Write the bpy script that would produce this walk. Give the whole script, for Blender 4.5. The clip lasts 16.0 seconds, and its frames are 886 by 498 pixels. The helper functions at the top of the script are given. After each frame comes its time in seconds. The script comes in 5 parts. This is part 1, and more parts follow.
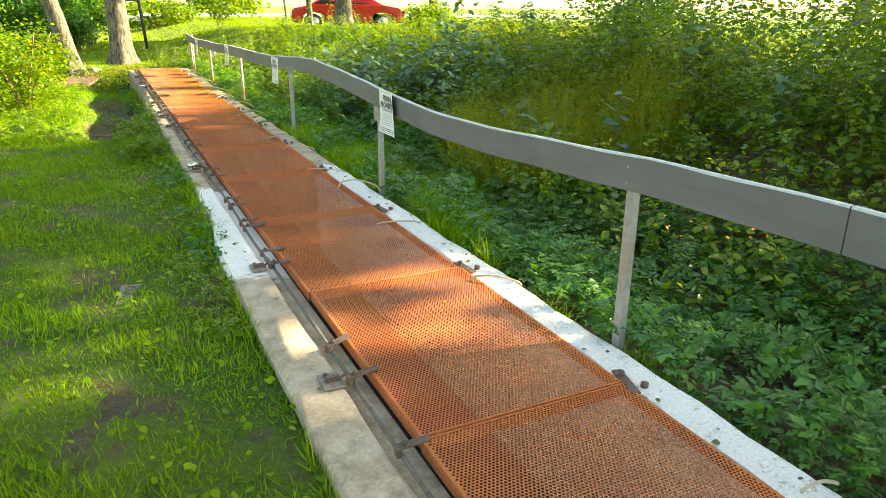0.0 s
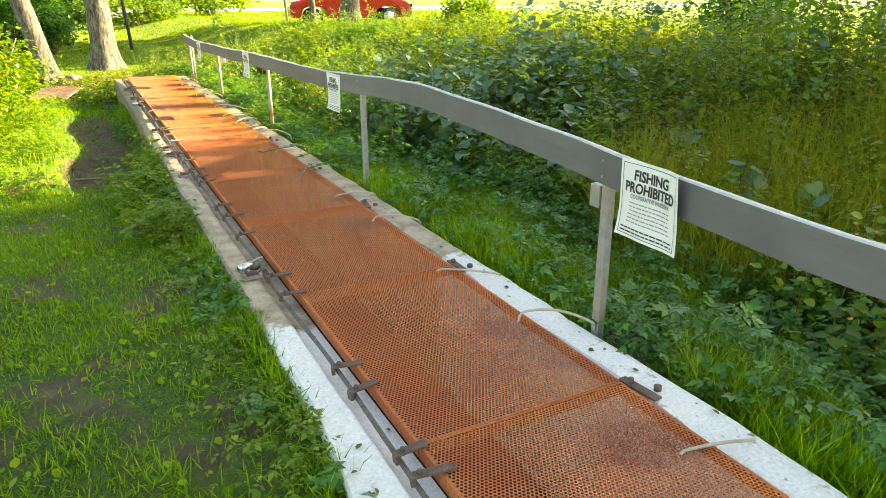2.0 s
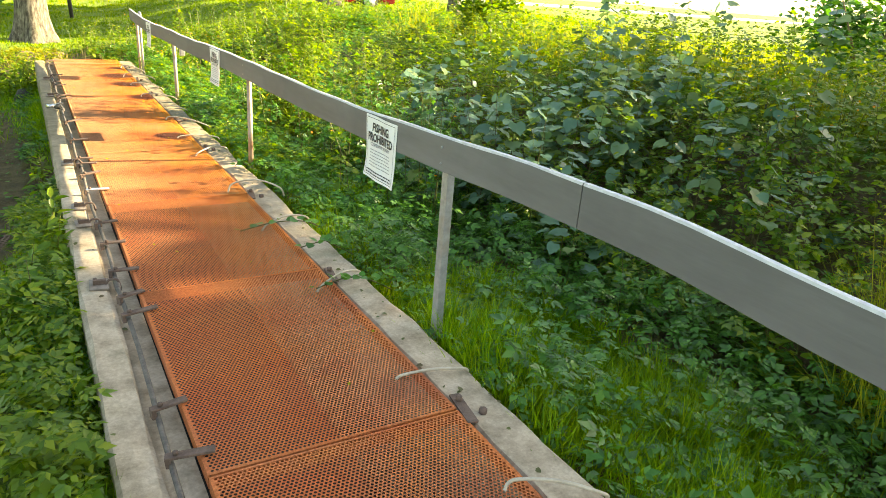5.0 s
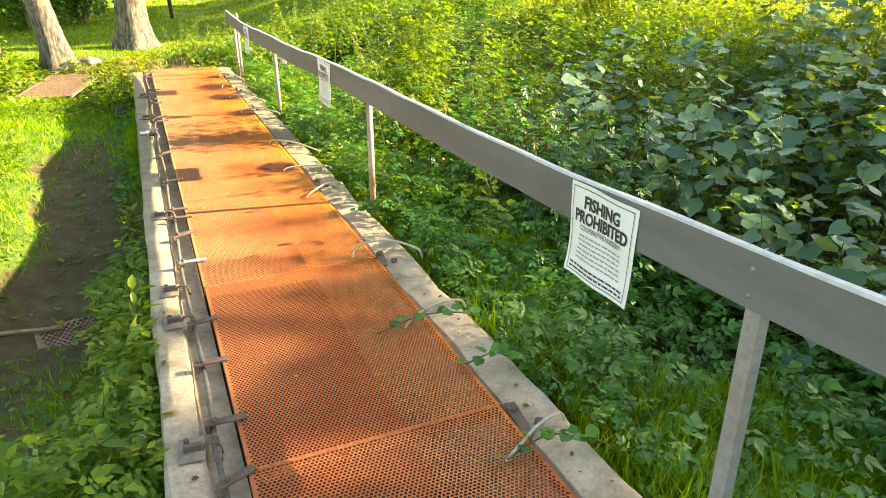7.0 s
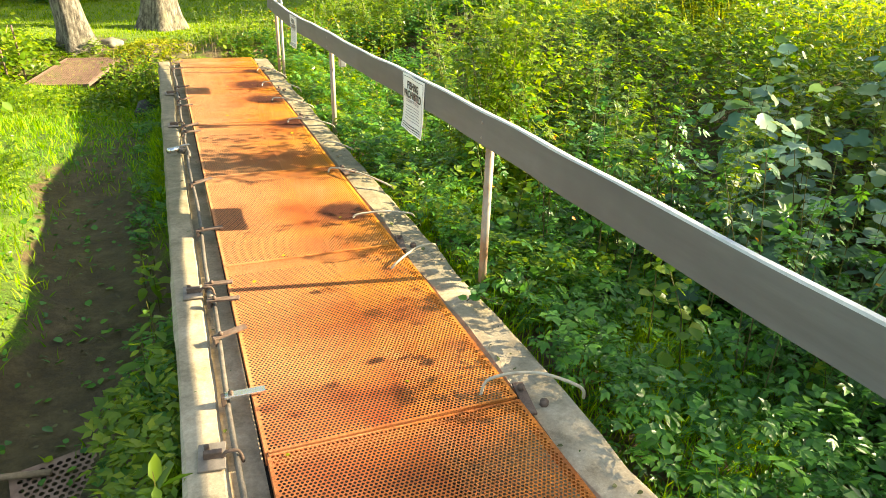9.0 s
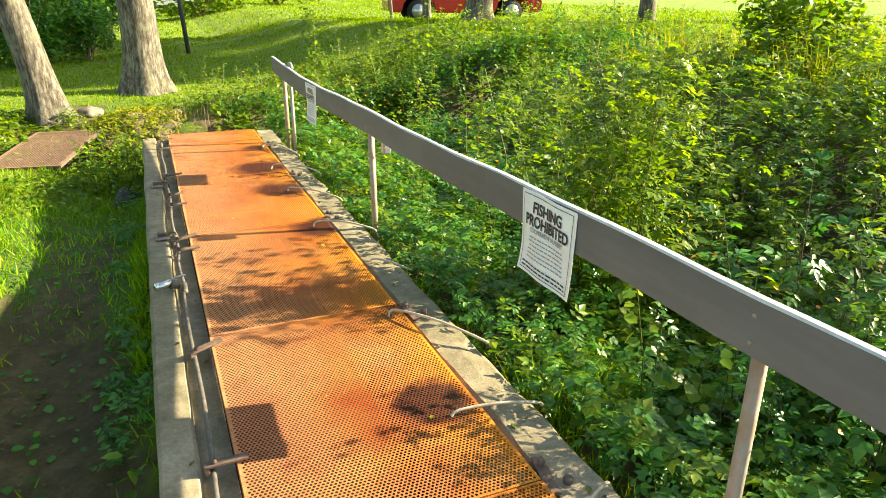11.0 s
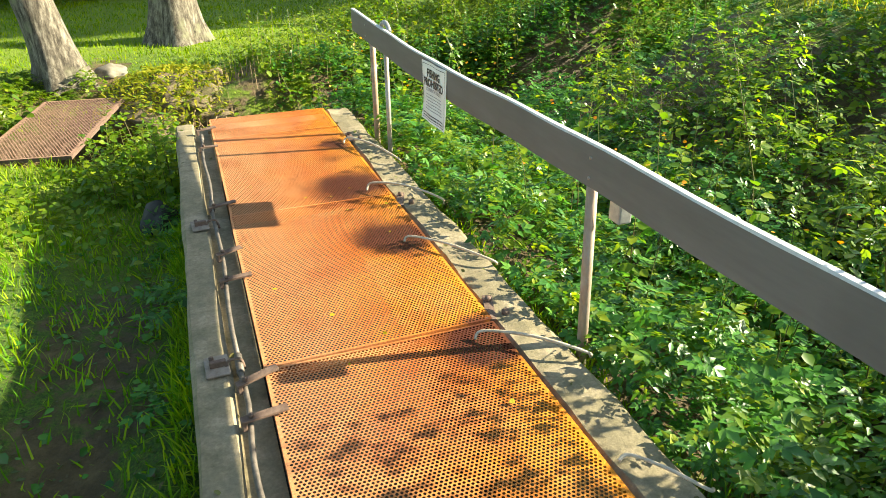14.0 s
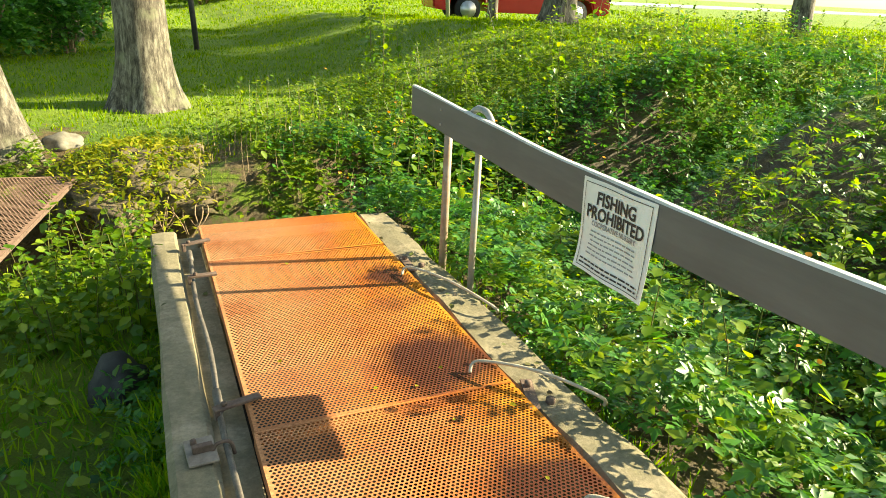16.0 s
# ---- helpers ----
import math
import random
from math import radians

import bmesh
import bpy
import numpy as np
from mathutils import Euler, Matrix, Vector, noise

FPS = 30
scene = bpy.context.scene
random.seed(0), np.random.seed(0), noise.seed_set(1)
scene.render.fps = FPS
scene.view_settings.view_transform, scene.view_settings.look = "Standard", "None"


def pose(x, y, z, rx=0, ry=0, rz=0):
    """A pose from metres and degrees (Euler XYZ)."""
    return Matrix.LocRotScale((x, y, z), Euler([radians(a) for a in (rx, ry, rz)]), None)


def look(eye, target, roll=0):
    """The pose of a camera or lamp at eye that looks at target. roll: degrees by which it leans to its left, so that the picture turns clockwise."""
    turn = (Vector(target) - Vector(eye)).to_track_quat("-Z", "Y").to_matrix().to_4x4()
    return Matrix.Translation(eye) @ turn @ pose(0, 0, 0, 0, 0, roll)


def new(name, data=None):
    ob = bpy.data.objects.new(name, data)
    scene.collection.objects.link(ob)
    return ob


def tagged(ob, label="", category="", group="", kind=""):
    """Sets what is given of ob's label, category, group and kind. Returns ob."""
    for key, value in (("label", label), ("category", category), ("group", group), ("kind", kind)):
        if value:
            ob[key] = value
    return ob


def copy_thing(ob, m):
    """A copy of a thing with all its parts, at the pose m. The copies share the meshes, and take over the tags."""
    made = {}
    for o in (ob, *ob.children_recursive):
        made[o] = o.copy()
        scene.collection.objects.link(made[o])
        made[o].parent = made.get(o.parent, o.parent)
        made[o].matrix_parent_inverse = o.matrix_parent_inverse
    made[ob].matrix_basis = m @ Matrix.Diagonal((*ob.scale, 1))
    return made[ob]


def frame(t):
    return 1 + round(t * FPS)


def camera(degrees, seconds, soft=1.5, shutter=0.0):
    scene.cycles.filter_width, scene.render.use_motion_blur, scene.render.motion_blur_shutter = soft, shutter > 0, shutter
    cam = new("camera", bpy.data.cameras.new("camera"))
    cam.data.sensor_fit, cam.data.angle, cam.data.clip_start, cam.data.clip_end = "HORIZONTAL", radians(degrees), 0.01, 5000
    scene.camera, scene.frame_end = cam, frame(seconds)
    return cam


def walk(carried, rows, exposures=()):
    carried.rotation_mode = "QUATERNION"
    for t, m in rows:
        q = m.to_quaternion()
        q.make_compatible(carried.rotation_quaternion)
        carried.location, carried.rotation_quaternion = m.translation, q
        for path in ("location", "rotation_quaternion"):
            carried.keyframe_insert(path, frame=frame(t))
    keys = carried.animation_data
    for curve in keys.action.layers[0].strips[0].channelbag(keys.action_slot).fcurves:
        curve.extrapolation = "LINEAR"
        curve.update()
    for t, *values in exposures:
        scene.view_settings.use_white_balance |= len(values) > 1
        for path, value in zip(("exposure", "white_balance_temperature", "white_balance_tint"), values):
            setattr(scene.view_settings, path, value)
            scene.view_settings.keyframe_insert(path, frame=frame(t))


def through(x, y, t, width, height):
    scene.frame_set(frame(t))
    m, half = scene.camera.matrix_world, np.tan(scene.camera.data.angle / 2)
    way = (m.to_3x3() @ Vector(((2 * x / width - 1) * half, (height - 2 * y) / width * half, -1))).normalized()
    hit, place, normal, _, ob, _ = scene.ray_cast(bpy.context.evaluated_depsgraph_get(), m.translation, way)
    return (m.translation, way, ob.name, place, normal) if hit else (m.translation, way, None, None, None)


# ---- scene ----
EXPOSURE = 2.3
cam = camera(66.0, 16.0, soft=0.9)
PATH = [
    (0, (-0.708, -1.588, 1.218), (0.123, 0.105, 0.551), 0.5),
    (0.5, (-0.686, -0.995, 1.228), (0.154, 0.682, 0.535), 1.6),
    (1, (-0.713, -0.379, 1.23), (0.135, 1.3, 0.55), -0.1),
    (1.5, (-0.714, 0.278, 1.222), (0.165, 1.906, 0.462), -2.3),
    (2, (-0.71, 0.913, 1.229), (0.153, 2.581, 0.542), -0.2),
    (2.5, (-0.716, 1.515, 1.215), (0.148, 3.156, 0.469), -1.3),
    (3, (-0.634, 2.071, 1.184), (0.295, 3.707, 0.505), -1.6),
    (3.2, (-0.598, 2.225, 1.198), (0.367, 3.832, 0.501), -2.9),
    (5.3, (-0.246, 3.512, 1.257), (0.736, 5.102, 0.544), 5.0),
    (5.5, (-0.231, 3.617, 1.291), (0.719, 5.222, 0.569), 3.9),
    (6, (-0.205, 3.937, 1.32), (0.678, 5.601, 0.647), 1.7),
    (6.5, (-0.172, 4.147, 1.302), (0.718, 5.764, 0.531), 3.2),
    (7, (-0.098, 4.547, 1.286), (0.63, 6.235, 0.5), 0.0),
    (7.5, (-0.085, 4.867, 1.288), (0.682, 6.527, 0.48), -0.7),
    (8, (-0.103, 5.196, 1.285), (0.632, 6.87, 0.473), 0.3),
    (8.5, (-0.108, 5.455, 1.293), (0.632, 7.112, 0.453), 2.1),
    (9, (-0.116, 5.809, 1.289), (0.568, 7.496, 0.46), 2.0),
    (9.5, (-0.091, 6.188, 1.283), (0.572, 7.881, 0.449), 1.5),
    (10, (-0.104, 6.5, 1.269), (0.624, 8.19, 0.484), 4.9),
    (10.2, (-0.109, 6.658, 1.272), (0.572, 8.41, 0.589), 2.0),
    (12.3, (-0.047, 8.154, 1.246), (0.724, 9.811, 0.433), -0.9),
    (12.5, (-0.051, 8.309, 1.241), (0.693, 9.968, 0.409), -1.5),
    (13, (-0.074, 8.588, 1.245), (0.621, 10.247, 0.37), 0.1),
    (13.5, (-0.096, 8.896, 1.261), (0.455, 10.599, 0.369), -2.7),
    (14, (-0.063, 9.193, 1.264), (0.546, 10.871, 0.362), -0.7),
    (14.5, (-0.1, 9.573, 1.262), (0.501, 11.276, 0.404), 0.3),
    (15, (-0.087, 9.881, 1.252), (0.626, 11.557, 0.425), 3.8),
    (15.5, (-0.075, 10.323, 1.238), (0.564, 12.085, 0.541), -0.1),
    (16, (-0.181, 10.651, 1.11), (0.583, 12.355, 0.394), 2.8),
]
walk(cam, [(t, look(eye, target, roll)) for t, eye, target, roll in PATH], exposures=[(0.0, EXPOSURE + 0.38, 8700, 1), (3.0, EXPOSURE + 0.52, 8900, 7), (7.5, EXPOSURE + 0.48, 8600, 7), (10.0, EXPOSURE + 0.02, 8000, 1), (12.5, EXPOSURE - 0.16, 7200, 2), (14.0, EXPOSURE - 0.18, 7000, 1), (16.0, EXPOSURE - 0.27, 7700, -4)])

# ---- sky and sun ----
SUN_WAY = Vector((-0.82, 0.147, -0.42)).normalized()
world = bpy.data.worlds.new("sky")
scene.world = world
world.use_nodes = True
sky = world.node_tree.nodes.new("ShaderNodeTexSky")
sky.sky_type, sky.sun_disc = "NISHITA", False
sky.sun_elevation = math.asin(-SUN_WAY.z)
sky.sun_rotation = math.atan2(-SUN_WAY.x, -SUN_WAY.y)
back = world.node_tree.nodes["Background"]
world.node_tree.links.new(sky.outputs[0], back.inputs[0])
back.inputs[1].default_value = 0.088
sun = new("sun", bpy.data.lights.new("sun", "SUN"))
sun.data.energy, sun.data.angle, sun.data.color = 4.9, radians(0.6), (1.0, 0.9, 0.72)
sun.matrix_world = look((30, 0, 20), Vector((30, 0, 20)) + SUN_WAY)


# ---- materials ----
class Nodes:
    """A small builder for one node material."""

    def __init__(self, name):
        self.mat = bpy.data.materials.new(name)
        self.mat.use_nodes = True
        self.tree = self.mat.node_tree
        self.shader = self.tree.nodes["Principled BSDF"]
        self.out = self.tree.nodes["Material Output"]
        self.coord = self.add("ShaderNodeTexCoord").outputs["Object"]

    def add(self, kind):
        return self.tree.nodes.new(kind)

    def link(self, a, b):
        self.tree.links.new(a, b)

    def noise(self, scale, detail=4.0, rough=0.6, stretch=None):
        n = self.add("ShaderNodeTexNoise")
        n.inputs["Scale"].default_value, n.inputs["Detail"].default_value, n.inputs["Roughness"].default_value = scale, detail, rough
        src = self.coord
        if stretch:
            m = self.add("ShaderNodeMapping")
            m.inputs["Scale"].default_value = stretch
            self.link(src, m.inputs["Vector"])
            src = m.outputs[0]
        self.link(src, n.inputs["Vector"])
        return n.outputs["Fac"]

    def ramp(self, fac, stops):
        r = self.add("ShaderNodeValToRGB")
        el = r.color_ramp.elements
        while len(el) < len(stops):
            el.new(0.5)
        for e, (p, c) in zip(el, stops):
            e.position, e.color = p, (*c, 1) if len(c) == 3 else c
        self.link(fac, r.inputs[0])
        return r.outputs[0]

    def step(self, fac, a, b):
        m = self.add("ShaderNodeMapRange")
        m.inputs["From Min"].default_value, m.inputs["From Max"].default_value = a, b
        self.link(fac, m.inputs["Value"])
        return m.outputs[0]

    def math(self, op, a, b):
        m = self.add("ShaderNodeMath")
        m.operation = op
        for k, v in enumerate((a, b)):
            if isinstance(v, (int, float)):
                m.inputs[k].default_value = v
            else:
                self.link(v, m.inputs[k])
        return m.outputs[0]

    def mix(self, fac, a, b, blend="MIX"):
        m = self.add("ShaderNodeMix")
        m.data_type, m.blend_type = "RGBA", blend
        for k, v in ((0, fac), (6, a), (7, b)):
            if isinstance(v, (int, float)):
                m.inputs[k].default_value = v
            elif isinstance(v, tuple):
                m.inputs[k].default_value = (*v, 1)
            else:
                self.link(v, m.inputs[k])
        return m.outputs[2]

    def bump(self, height, strength, distance=0.01):
        b = self.add("ShaderNodeBump")
        b.inputs["Strength"].default_value, b.inputs["Distance"].default_value = strength, distance
        self.link(height, b.inputs["Height"])
        self.link(b.outputs[0], self.shader.inputs["Normal"])

    def done(self, colour, rough=0.8, metal=0.0):
        if isinstance(colour, tuple):
            self.shader.inputs["Base Color"].default_value = (*colour, 1)
        else:
            self.link(colour, self.shader.inputs["Base Color"])
        self.shader.inputs["Roughness"].default_value, self.shader.inputs["Metallic"].default_value = rough, metal
        return self.mat


def speckled(name, low, high, scale=30.0, rough=0.8, metal=0.0, bump=0.3, stains=None, stretch=None):
    n = Nodes(name)
    col = n.ramp(n.noise(scale, 6, 0.7, stretch), [(0.3, low), (0.7, high)])
    if stains:
        col = n.mix(n.step(n.noise(scale * 0.13, 5), 0.48, 0.66), col, stains)
    n.bump(n.noise(scale * 2.5, 5, 0.7, stretch), bump, 0.004)
    return n.done(col, rough, metal)


def leafy(name, tones, through=0.4, rough=0.5, gloss=0.4, olive=0.45):
    """Foliage: colour by leaf, light passing through."""
    n = Nodes(name)
    geo = n.add("ShaderNodeNewGeometry")
    k = len(tones) - 1
    col = n.ramp(geo.outputs["Random Per Island"], [(i / k, c) for i, c in enumerate(tones)])
    patch = n.noise(0.9, 3)
    col = n.mix(n.step(patch, 0.35, 0.7), col, n.mix(olive, col, (0.17, 0.21, 0.012)))
    n.done(col, rough)
    n.shader.inputs["Specular IOR Level"].default_value = gloss
    tr = n.add("ShaderNodeBsdfTranslucent")
    n.link(n.mix(0.5, col, n.mix(1.0, col, (1.9, 1.7, 0.35), "MULTIPLY")), tr.inputs["Color"])
    ms = n.add("ShaderNodeMixShader")
    ms.inputs[0].default_value = through
    n.link(n.shader.outputs[0], ms.inputs[1])
    n.link(tr.outputs[0], ms.inputs[2])
    n.link(ms.outputs[0], n.out.inputs["Surface"])
    return n.mat


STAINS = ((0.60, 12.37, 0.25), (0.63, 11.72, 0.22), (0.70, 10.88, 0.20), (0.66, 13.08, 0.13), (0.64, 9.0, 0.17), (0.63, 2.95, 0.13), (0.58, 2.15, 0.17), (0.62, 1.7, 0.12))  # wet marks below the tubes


def rust_material():
    n = Nodes("rusted_steel")
    axes = n.add("ShaderNodeSeparateXYZ")
    n.link(n.coord, axes.inputs[0])
    side = axes.outputs[0]
    info = n.add("ShaderNodeObjectInfo").outputs["Random"]
    shift = n.add("ShaderNodeVectorMath")
    shift.operation = "ADD"
    comb = n.add("ShaderNodeCombineXYZ")
    n.link(n.math("MULTIPLY", info, 37.0), comb.inputs[0])
    n.link(n.coord, shift.inputs[0])
    n.link(comb.outputs[0], shift.inputs[1])
    n.coord = shift.outputs[0]
    base = n.ramp(n.noise(2.6, 6, 0.65), [(0.25, (0.30, 0.075, 0.018)), (0.45, (0.48, 0.125, 0.020)), (0.60, (0.59, 0.19, 0.020)), (0.78, (0.54, 0.18, 0.04))])
    pale = n.mix(n.step(n.noise(1.7, 5, 0.7), 0.46, 0.72), base, (0.47, 0.245, 0.085))
    along_y = n.add("ShaderNodeSeparateXYZ")
    n.link(n.add("ShaderNodeNewGeometry").outputs["Position"], along_y.inputs[0])
    # Rust tone follows the sun: redder in the shaded first half, paler beyond.
    sunny_half = n.step(along_y.outputs[1], 5.5, 9.5)
    across = n.math("ADD", side, n.math("MULTIPLY", n.math("SUBTRACT", n.noise(3.0, 5, 0.7), 0.5), 0.5))
    pale = n.mix(n.math("MULTIPLY", n.step(across, 0.55, 0.10), n.math("ADD", 0.15, n.math("MULTIPLY", sunny_half, 0.48))), pale, (0.48, 0.27, 0.15))
    pale = n.mix(n.math("MULTIPLY", n.step(across, 0.55, 0.78), n.math("ADD", 0.1, n.math("MULTIPLY", sunny_half, 0.68))), pale, (0.64, 0.25, 0.006))
    col = n.mix(n.step(n.noise(1.2, 4, 0.6), 0.58, 0.75), pale, (0.27, 0.050, 0.010))
    col = n.mix(n.math("MULTIPLY", n.step(n.noise(7.0, 7, 0.78), 0.50, 0.66), 0.42), col, (0.24, 0.066, 0.028))
    wet = n.math("MULTIPLY", n.step(side, 0.36, 0.62), n.step(n.noise(1.9, 3, 0.5), 0.54, 0.64))
    col = n.mix(n.math("MULTIPLY", wet, 0.85), col, (0.085, 0.022, 0.010))
    col = n.mix(n.math("MULTIPLY", sunny_half, 0.15), col, (0.42, 0.15, 0.04))
    col = n.mix(n.math("MULTIPLY", n.math("SUBTRACT", 1.0, sunny_half), 0.55), col, (0.54, 0.155, 0.066))
    fine = n.ramp(n.noise(110.0, 5, 0.75), [(0.32, (0.55, 0.50, 0.48)), (0.68, (1.35, 1.32, 1.35))])
    col = n.mix(1.0, col, fine, "MULTIPLY")
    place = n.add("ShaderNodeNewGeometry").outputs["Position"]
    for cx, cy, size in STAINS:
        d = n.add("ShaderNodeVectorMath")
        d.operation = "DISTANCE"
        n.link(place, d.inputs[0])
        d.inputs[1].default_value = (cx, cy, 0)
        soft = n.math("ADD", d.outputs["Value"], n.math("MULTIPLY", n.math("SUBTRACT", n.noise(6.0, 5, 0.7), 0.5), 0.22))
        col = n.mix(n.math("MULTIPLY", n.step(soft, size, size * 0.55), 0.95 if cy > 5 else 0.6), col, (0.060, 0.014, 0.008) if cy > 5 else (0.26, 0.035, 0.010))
    n.bump(n.noise(220.0, 4), 0.35, 0.002)
    n.shader.inputs["Specular IOR Level"].default_value = 0.2
    return n.done(col, 0.9)


def concrete_material(name, y0, y1, patchy, moss_shade_mix=0.85):
    """Weathered concrete, with worn white paint along a stretch of it."""
    n = Nodes(name)
    sep = n.add("ShaderNodeSeparateXYZ")
    n.link(n.coord, sep.inputs[0])
    col = n.ramp(n.noise(7.0, 7, 0.7), [(0.3, (0.23, 0.175, 0.108)), (0.5, (0.45, 0.352, 0.240)), (0.72, (0.60, 0.485, 0.350))])
    col = n.mix(n.step(n.noise(2.2, 6, 0.7), 0.55, 0.72), col, (0.15, 0.135, 0.075))
    # Olive moss tone past y 6.8, darkened further for the shade on the walls.
    moss_shade = n.math("MULTIPLY", n.step(sep.outputs[1], 6.8, 9.5), n.step(n.noise(4.0, 6, 0.75), 0.18, 0.52))
    col = n.mix(n.math("MULTIPLY", moss_shade, moss_shade_mix), col, n.ramp(n.noise(18.0, 6, 0.75), [(0.3, (0.085, 0.078, 0.035)), (0.7, (0.22, 0.185, 0.105))]))
    edge = n.math("ADD", sep.outputs[1], n.math("MULTIPLY", n.noise(9.0, 5), 0.35))
    inside = n.math("MULTIPLY", n.step(edge, y0, y0 + 0.05), n.step(edge, y1 + 0.05, y1))
    worn = n.step(n.noise(16.0, 6, 0.75), patchy, patchy - 0.08)
    col = n.mix(n.math("MULTIPLY", inside, worn), col, (0.80, 0.765, 0.70))
    col = n.mix(1.0, col, n.ramp(n.noise(90.0, 3), [(0.3, (0.8, 0.8, 0.8)), (0.7, (1.08, 1.08, 1.08))]), "MULTIPLY")
    n.bump(n.noise(60.0, 6, 0.7), 0.5, 0.006)
    return n.done(col, 0.9)


def ground_material():
    n = Nodes("ground_soil_and_turf")
    sep = n.add("ShaderNodeSeparateXYZ")
    n.link(n.coord, sep.inputs[0])
    turf = n.ramp(n.noise(26.0, 6, 0.75), [(0.3, (0.036, 0.090, 0.004)), (0.5, (0.085, 0.19, 0.006)), (0.72, (0.18, 0.29, 0.010))])
    turf = n.mix(n.step(n.noise(70.0, 6, 0.8), 0.52, 0.68), turf, (0.16, 0.12, 0.035))
    turf = n.mix(n.step(n.noise(120.0, 4, 0.8), 0.58, 0.40), turf, n.mix(1.0, turf, (0.35, 0.40, 0.4), "MULTIPLY"))
    turf = n.mix(n.step(n.noise(0.5, 4), 0.45, 0.65), turf, n.mix(0.5, turf, (0.29, 0.34, 0.015)))
    # Far turf past y 16.6 painted yellower, with sunlight in its tone.
    turf = n.mix(n.math("MULTIPLY", n.step(sep.outputs[1], 16.6, 18.5), 0.75), turf, (0.16, 0.235, 0.007))
    soil = n.ramp(n.noise(7.0, 9, 0.78), [(0.3, (0.036, 0.024, 0.008)), (0.5, (0.10, 0.066, 0.022)), (0.75, (0.23, 0.16, 0.068))])
    bare = n.add("ShaderNodeAttribute")
    bare.attribute_name = "bare"
    mask = n.step(n.math("ADD", bare.outputs["Fac"], n.math("MULTIPLY", n.math("SUBTRACT", n.noise(5.0, 6, 0.7), 0.5), 1.5)), 0.40, 0.60)
    col = n.mix(mask, turf, soil)
    n.bump(n.noise(22.0, 9, 0.8), 1.0, 0.04)
    n.done(col, 0.9)
    n.link(n.step(n.math("MULTIPLY", mask, n.noise(4.0, 4)), 1.9, -0.05), n.shader.inputs["Roughness"])
    return n.mat


def bark_material():
    n = Nodes("grey_bark")
    st = (1.0, 1.0, 0.22)
    col = n.ramp(n.noise(24.0, 7, 0.75, st), [(0.36, (0.022, 0.017, 0.011)), (0.5, (0.105, 0.088, 0.066)), (0.64, (0.26, 0.23, 0.18))])
    col = n.mix(n.step(n.noise(3.5, 5), 0.55, 0.7), col, (0.17, 0.17, 0.10))
    n.bump(n.noise(20.0, 7, 0.7, st), 0.45, 0.015)
    return n.done(col, 0.92)


RUST = rust_material()
DARK_RUST = speckled("dark_brown_rust", (0.075, 0.045, 0.033), (0.17, 0.11, 0.08), 40, 0.85, 0.0, 0.5)
CONCRETE_L = concrete_material("concrete_with_white_patch", 1.72, 3.56, 0.70, 0.80)
CONCRETE_R = concrete_material("concrete_with_white_edge", -6.0, 3.95, 0.66)
CONCRETE = concrete_material("plain_concrete", 90, 91, 0.5)
PATCH = speckled("brown_grey_plate", (0.16, 0.12, 0.09), (0.30, 0.25, 0.20), 25, 0.85)
GREY_PAINT = speckled("grey_painted_wood", (0.100, 0.099, 0.098), (0.158, 0.157, 0.156), 9, 0.6, 0.0, 0.3, (0.090, 0.090, 0.092), (1, 0.12, 1))
PALE_EDGE = speckled("pale_edge_paint", (0.40, 0.40, 0.40), (0.60, 0.60, 0.59), 30, 0.6, 0.0, 0.3)
ZINC = speckled("galvanised_steel", (0.25, 0.25, 0.25), (0.40, 0.40, 0.39), 30, 0.5, 0.4, 0.15, (0.33, 0.27, 0.2))
OLD_POST = speckled("weathered_post_steel", (0.26, 0.21, 0.16), (0.46, 0.40, 0.34), 26, 0.6, 0.15, 0.3, (0.30, 0.17, 0.09), (1, 1, 0.3))
PIPE = speckled("oxidised_pipe", (0.075, 0.062, 0.052), (0.20, 0.17, 0.14), 35, 0.6, 0.4, 0.4)
CHROME = speckled("bright_fitting", (0.65, 0.65, 0.66), (0.8, 0.8, 0.8), 30, 0.25, 0.9, 0.1)
TUBE = speckled("cream_plastic_tube", (0.34, 0.28, 0.20), (0.54, 0.47, 0.36), 30, 0.5, 0.0, 0.1)
PAPER = speckled("white_sign_sheet", (0.72, 0.72, 0.69), (0.80, 0.80, 0.77), 12, 0.6, 0.0, 0.05)
INK = speckled("black_ink", (0.02, 0.02, 0.022), (0.035, 0.035, 0.038), 40, 0.6, 0.0, 0.02)
FAINT = speckled("grey_ink", (0.20, 0.20, 0.21), (0.30, 0.30, 0.31), 90, 0.6, 0.0, 0.02)
GROUND = ground_material()
BARK = bark_material()
STONE = speckled("grey_brown_stone", (0.09, 0.078, 0.055), (0.24, 0.215, 0.17), 12, 0.9, 0.0, 0.6)
ROOT = speckled("dry_root", (0.14, 0.09, 0.05), (0.34, 0.24, 0.14), 30, 0.9)
DARK_POST = speckled("dark_post_paint", (0.018, 0.016, 0.016), (0.05, 0.045, 0.04), 20, 0.7)
ROAD = speckled("pale_road_surface", (0.34, 0.34, 0.36), (0.45, 0.45, 0.47), 4, 0.85)
RED = speckled("red_car_paint", (0.42, 0.012, 0.012), (0.48, 0.016, 0.016), 3, 0.25, 0.0, 0.0)
GLASS = speckled("dark_car_glass", (0.012, 0.014, 0.016), (0.02, 0.022, 0.024), 3, 0.08, 0.0, 0.0)
TYRE = speckled("black_rubber", (0.015, 0.015, 0.015), (0.03, 0.03, 0.03), 40, 0.85)
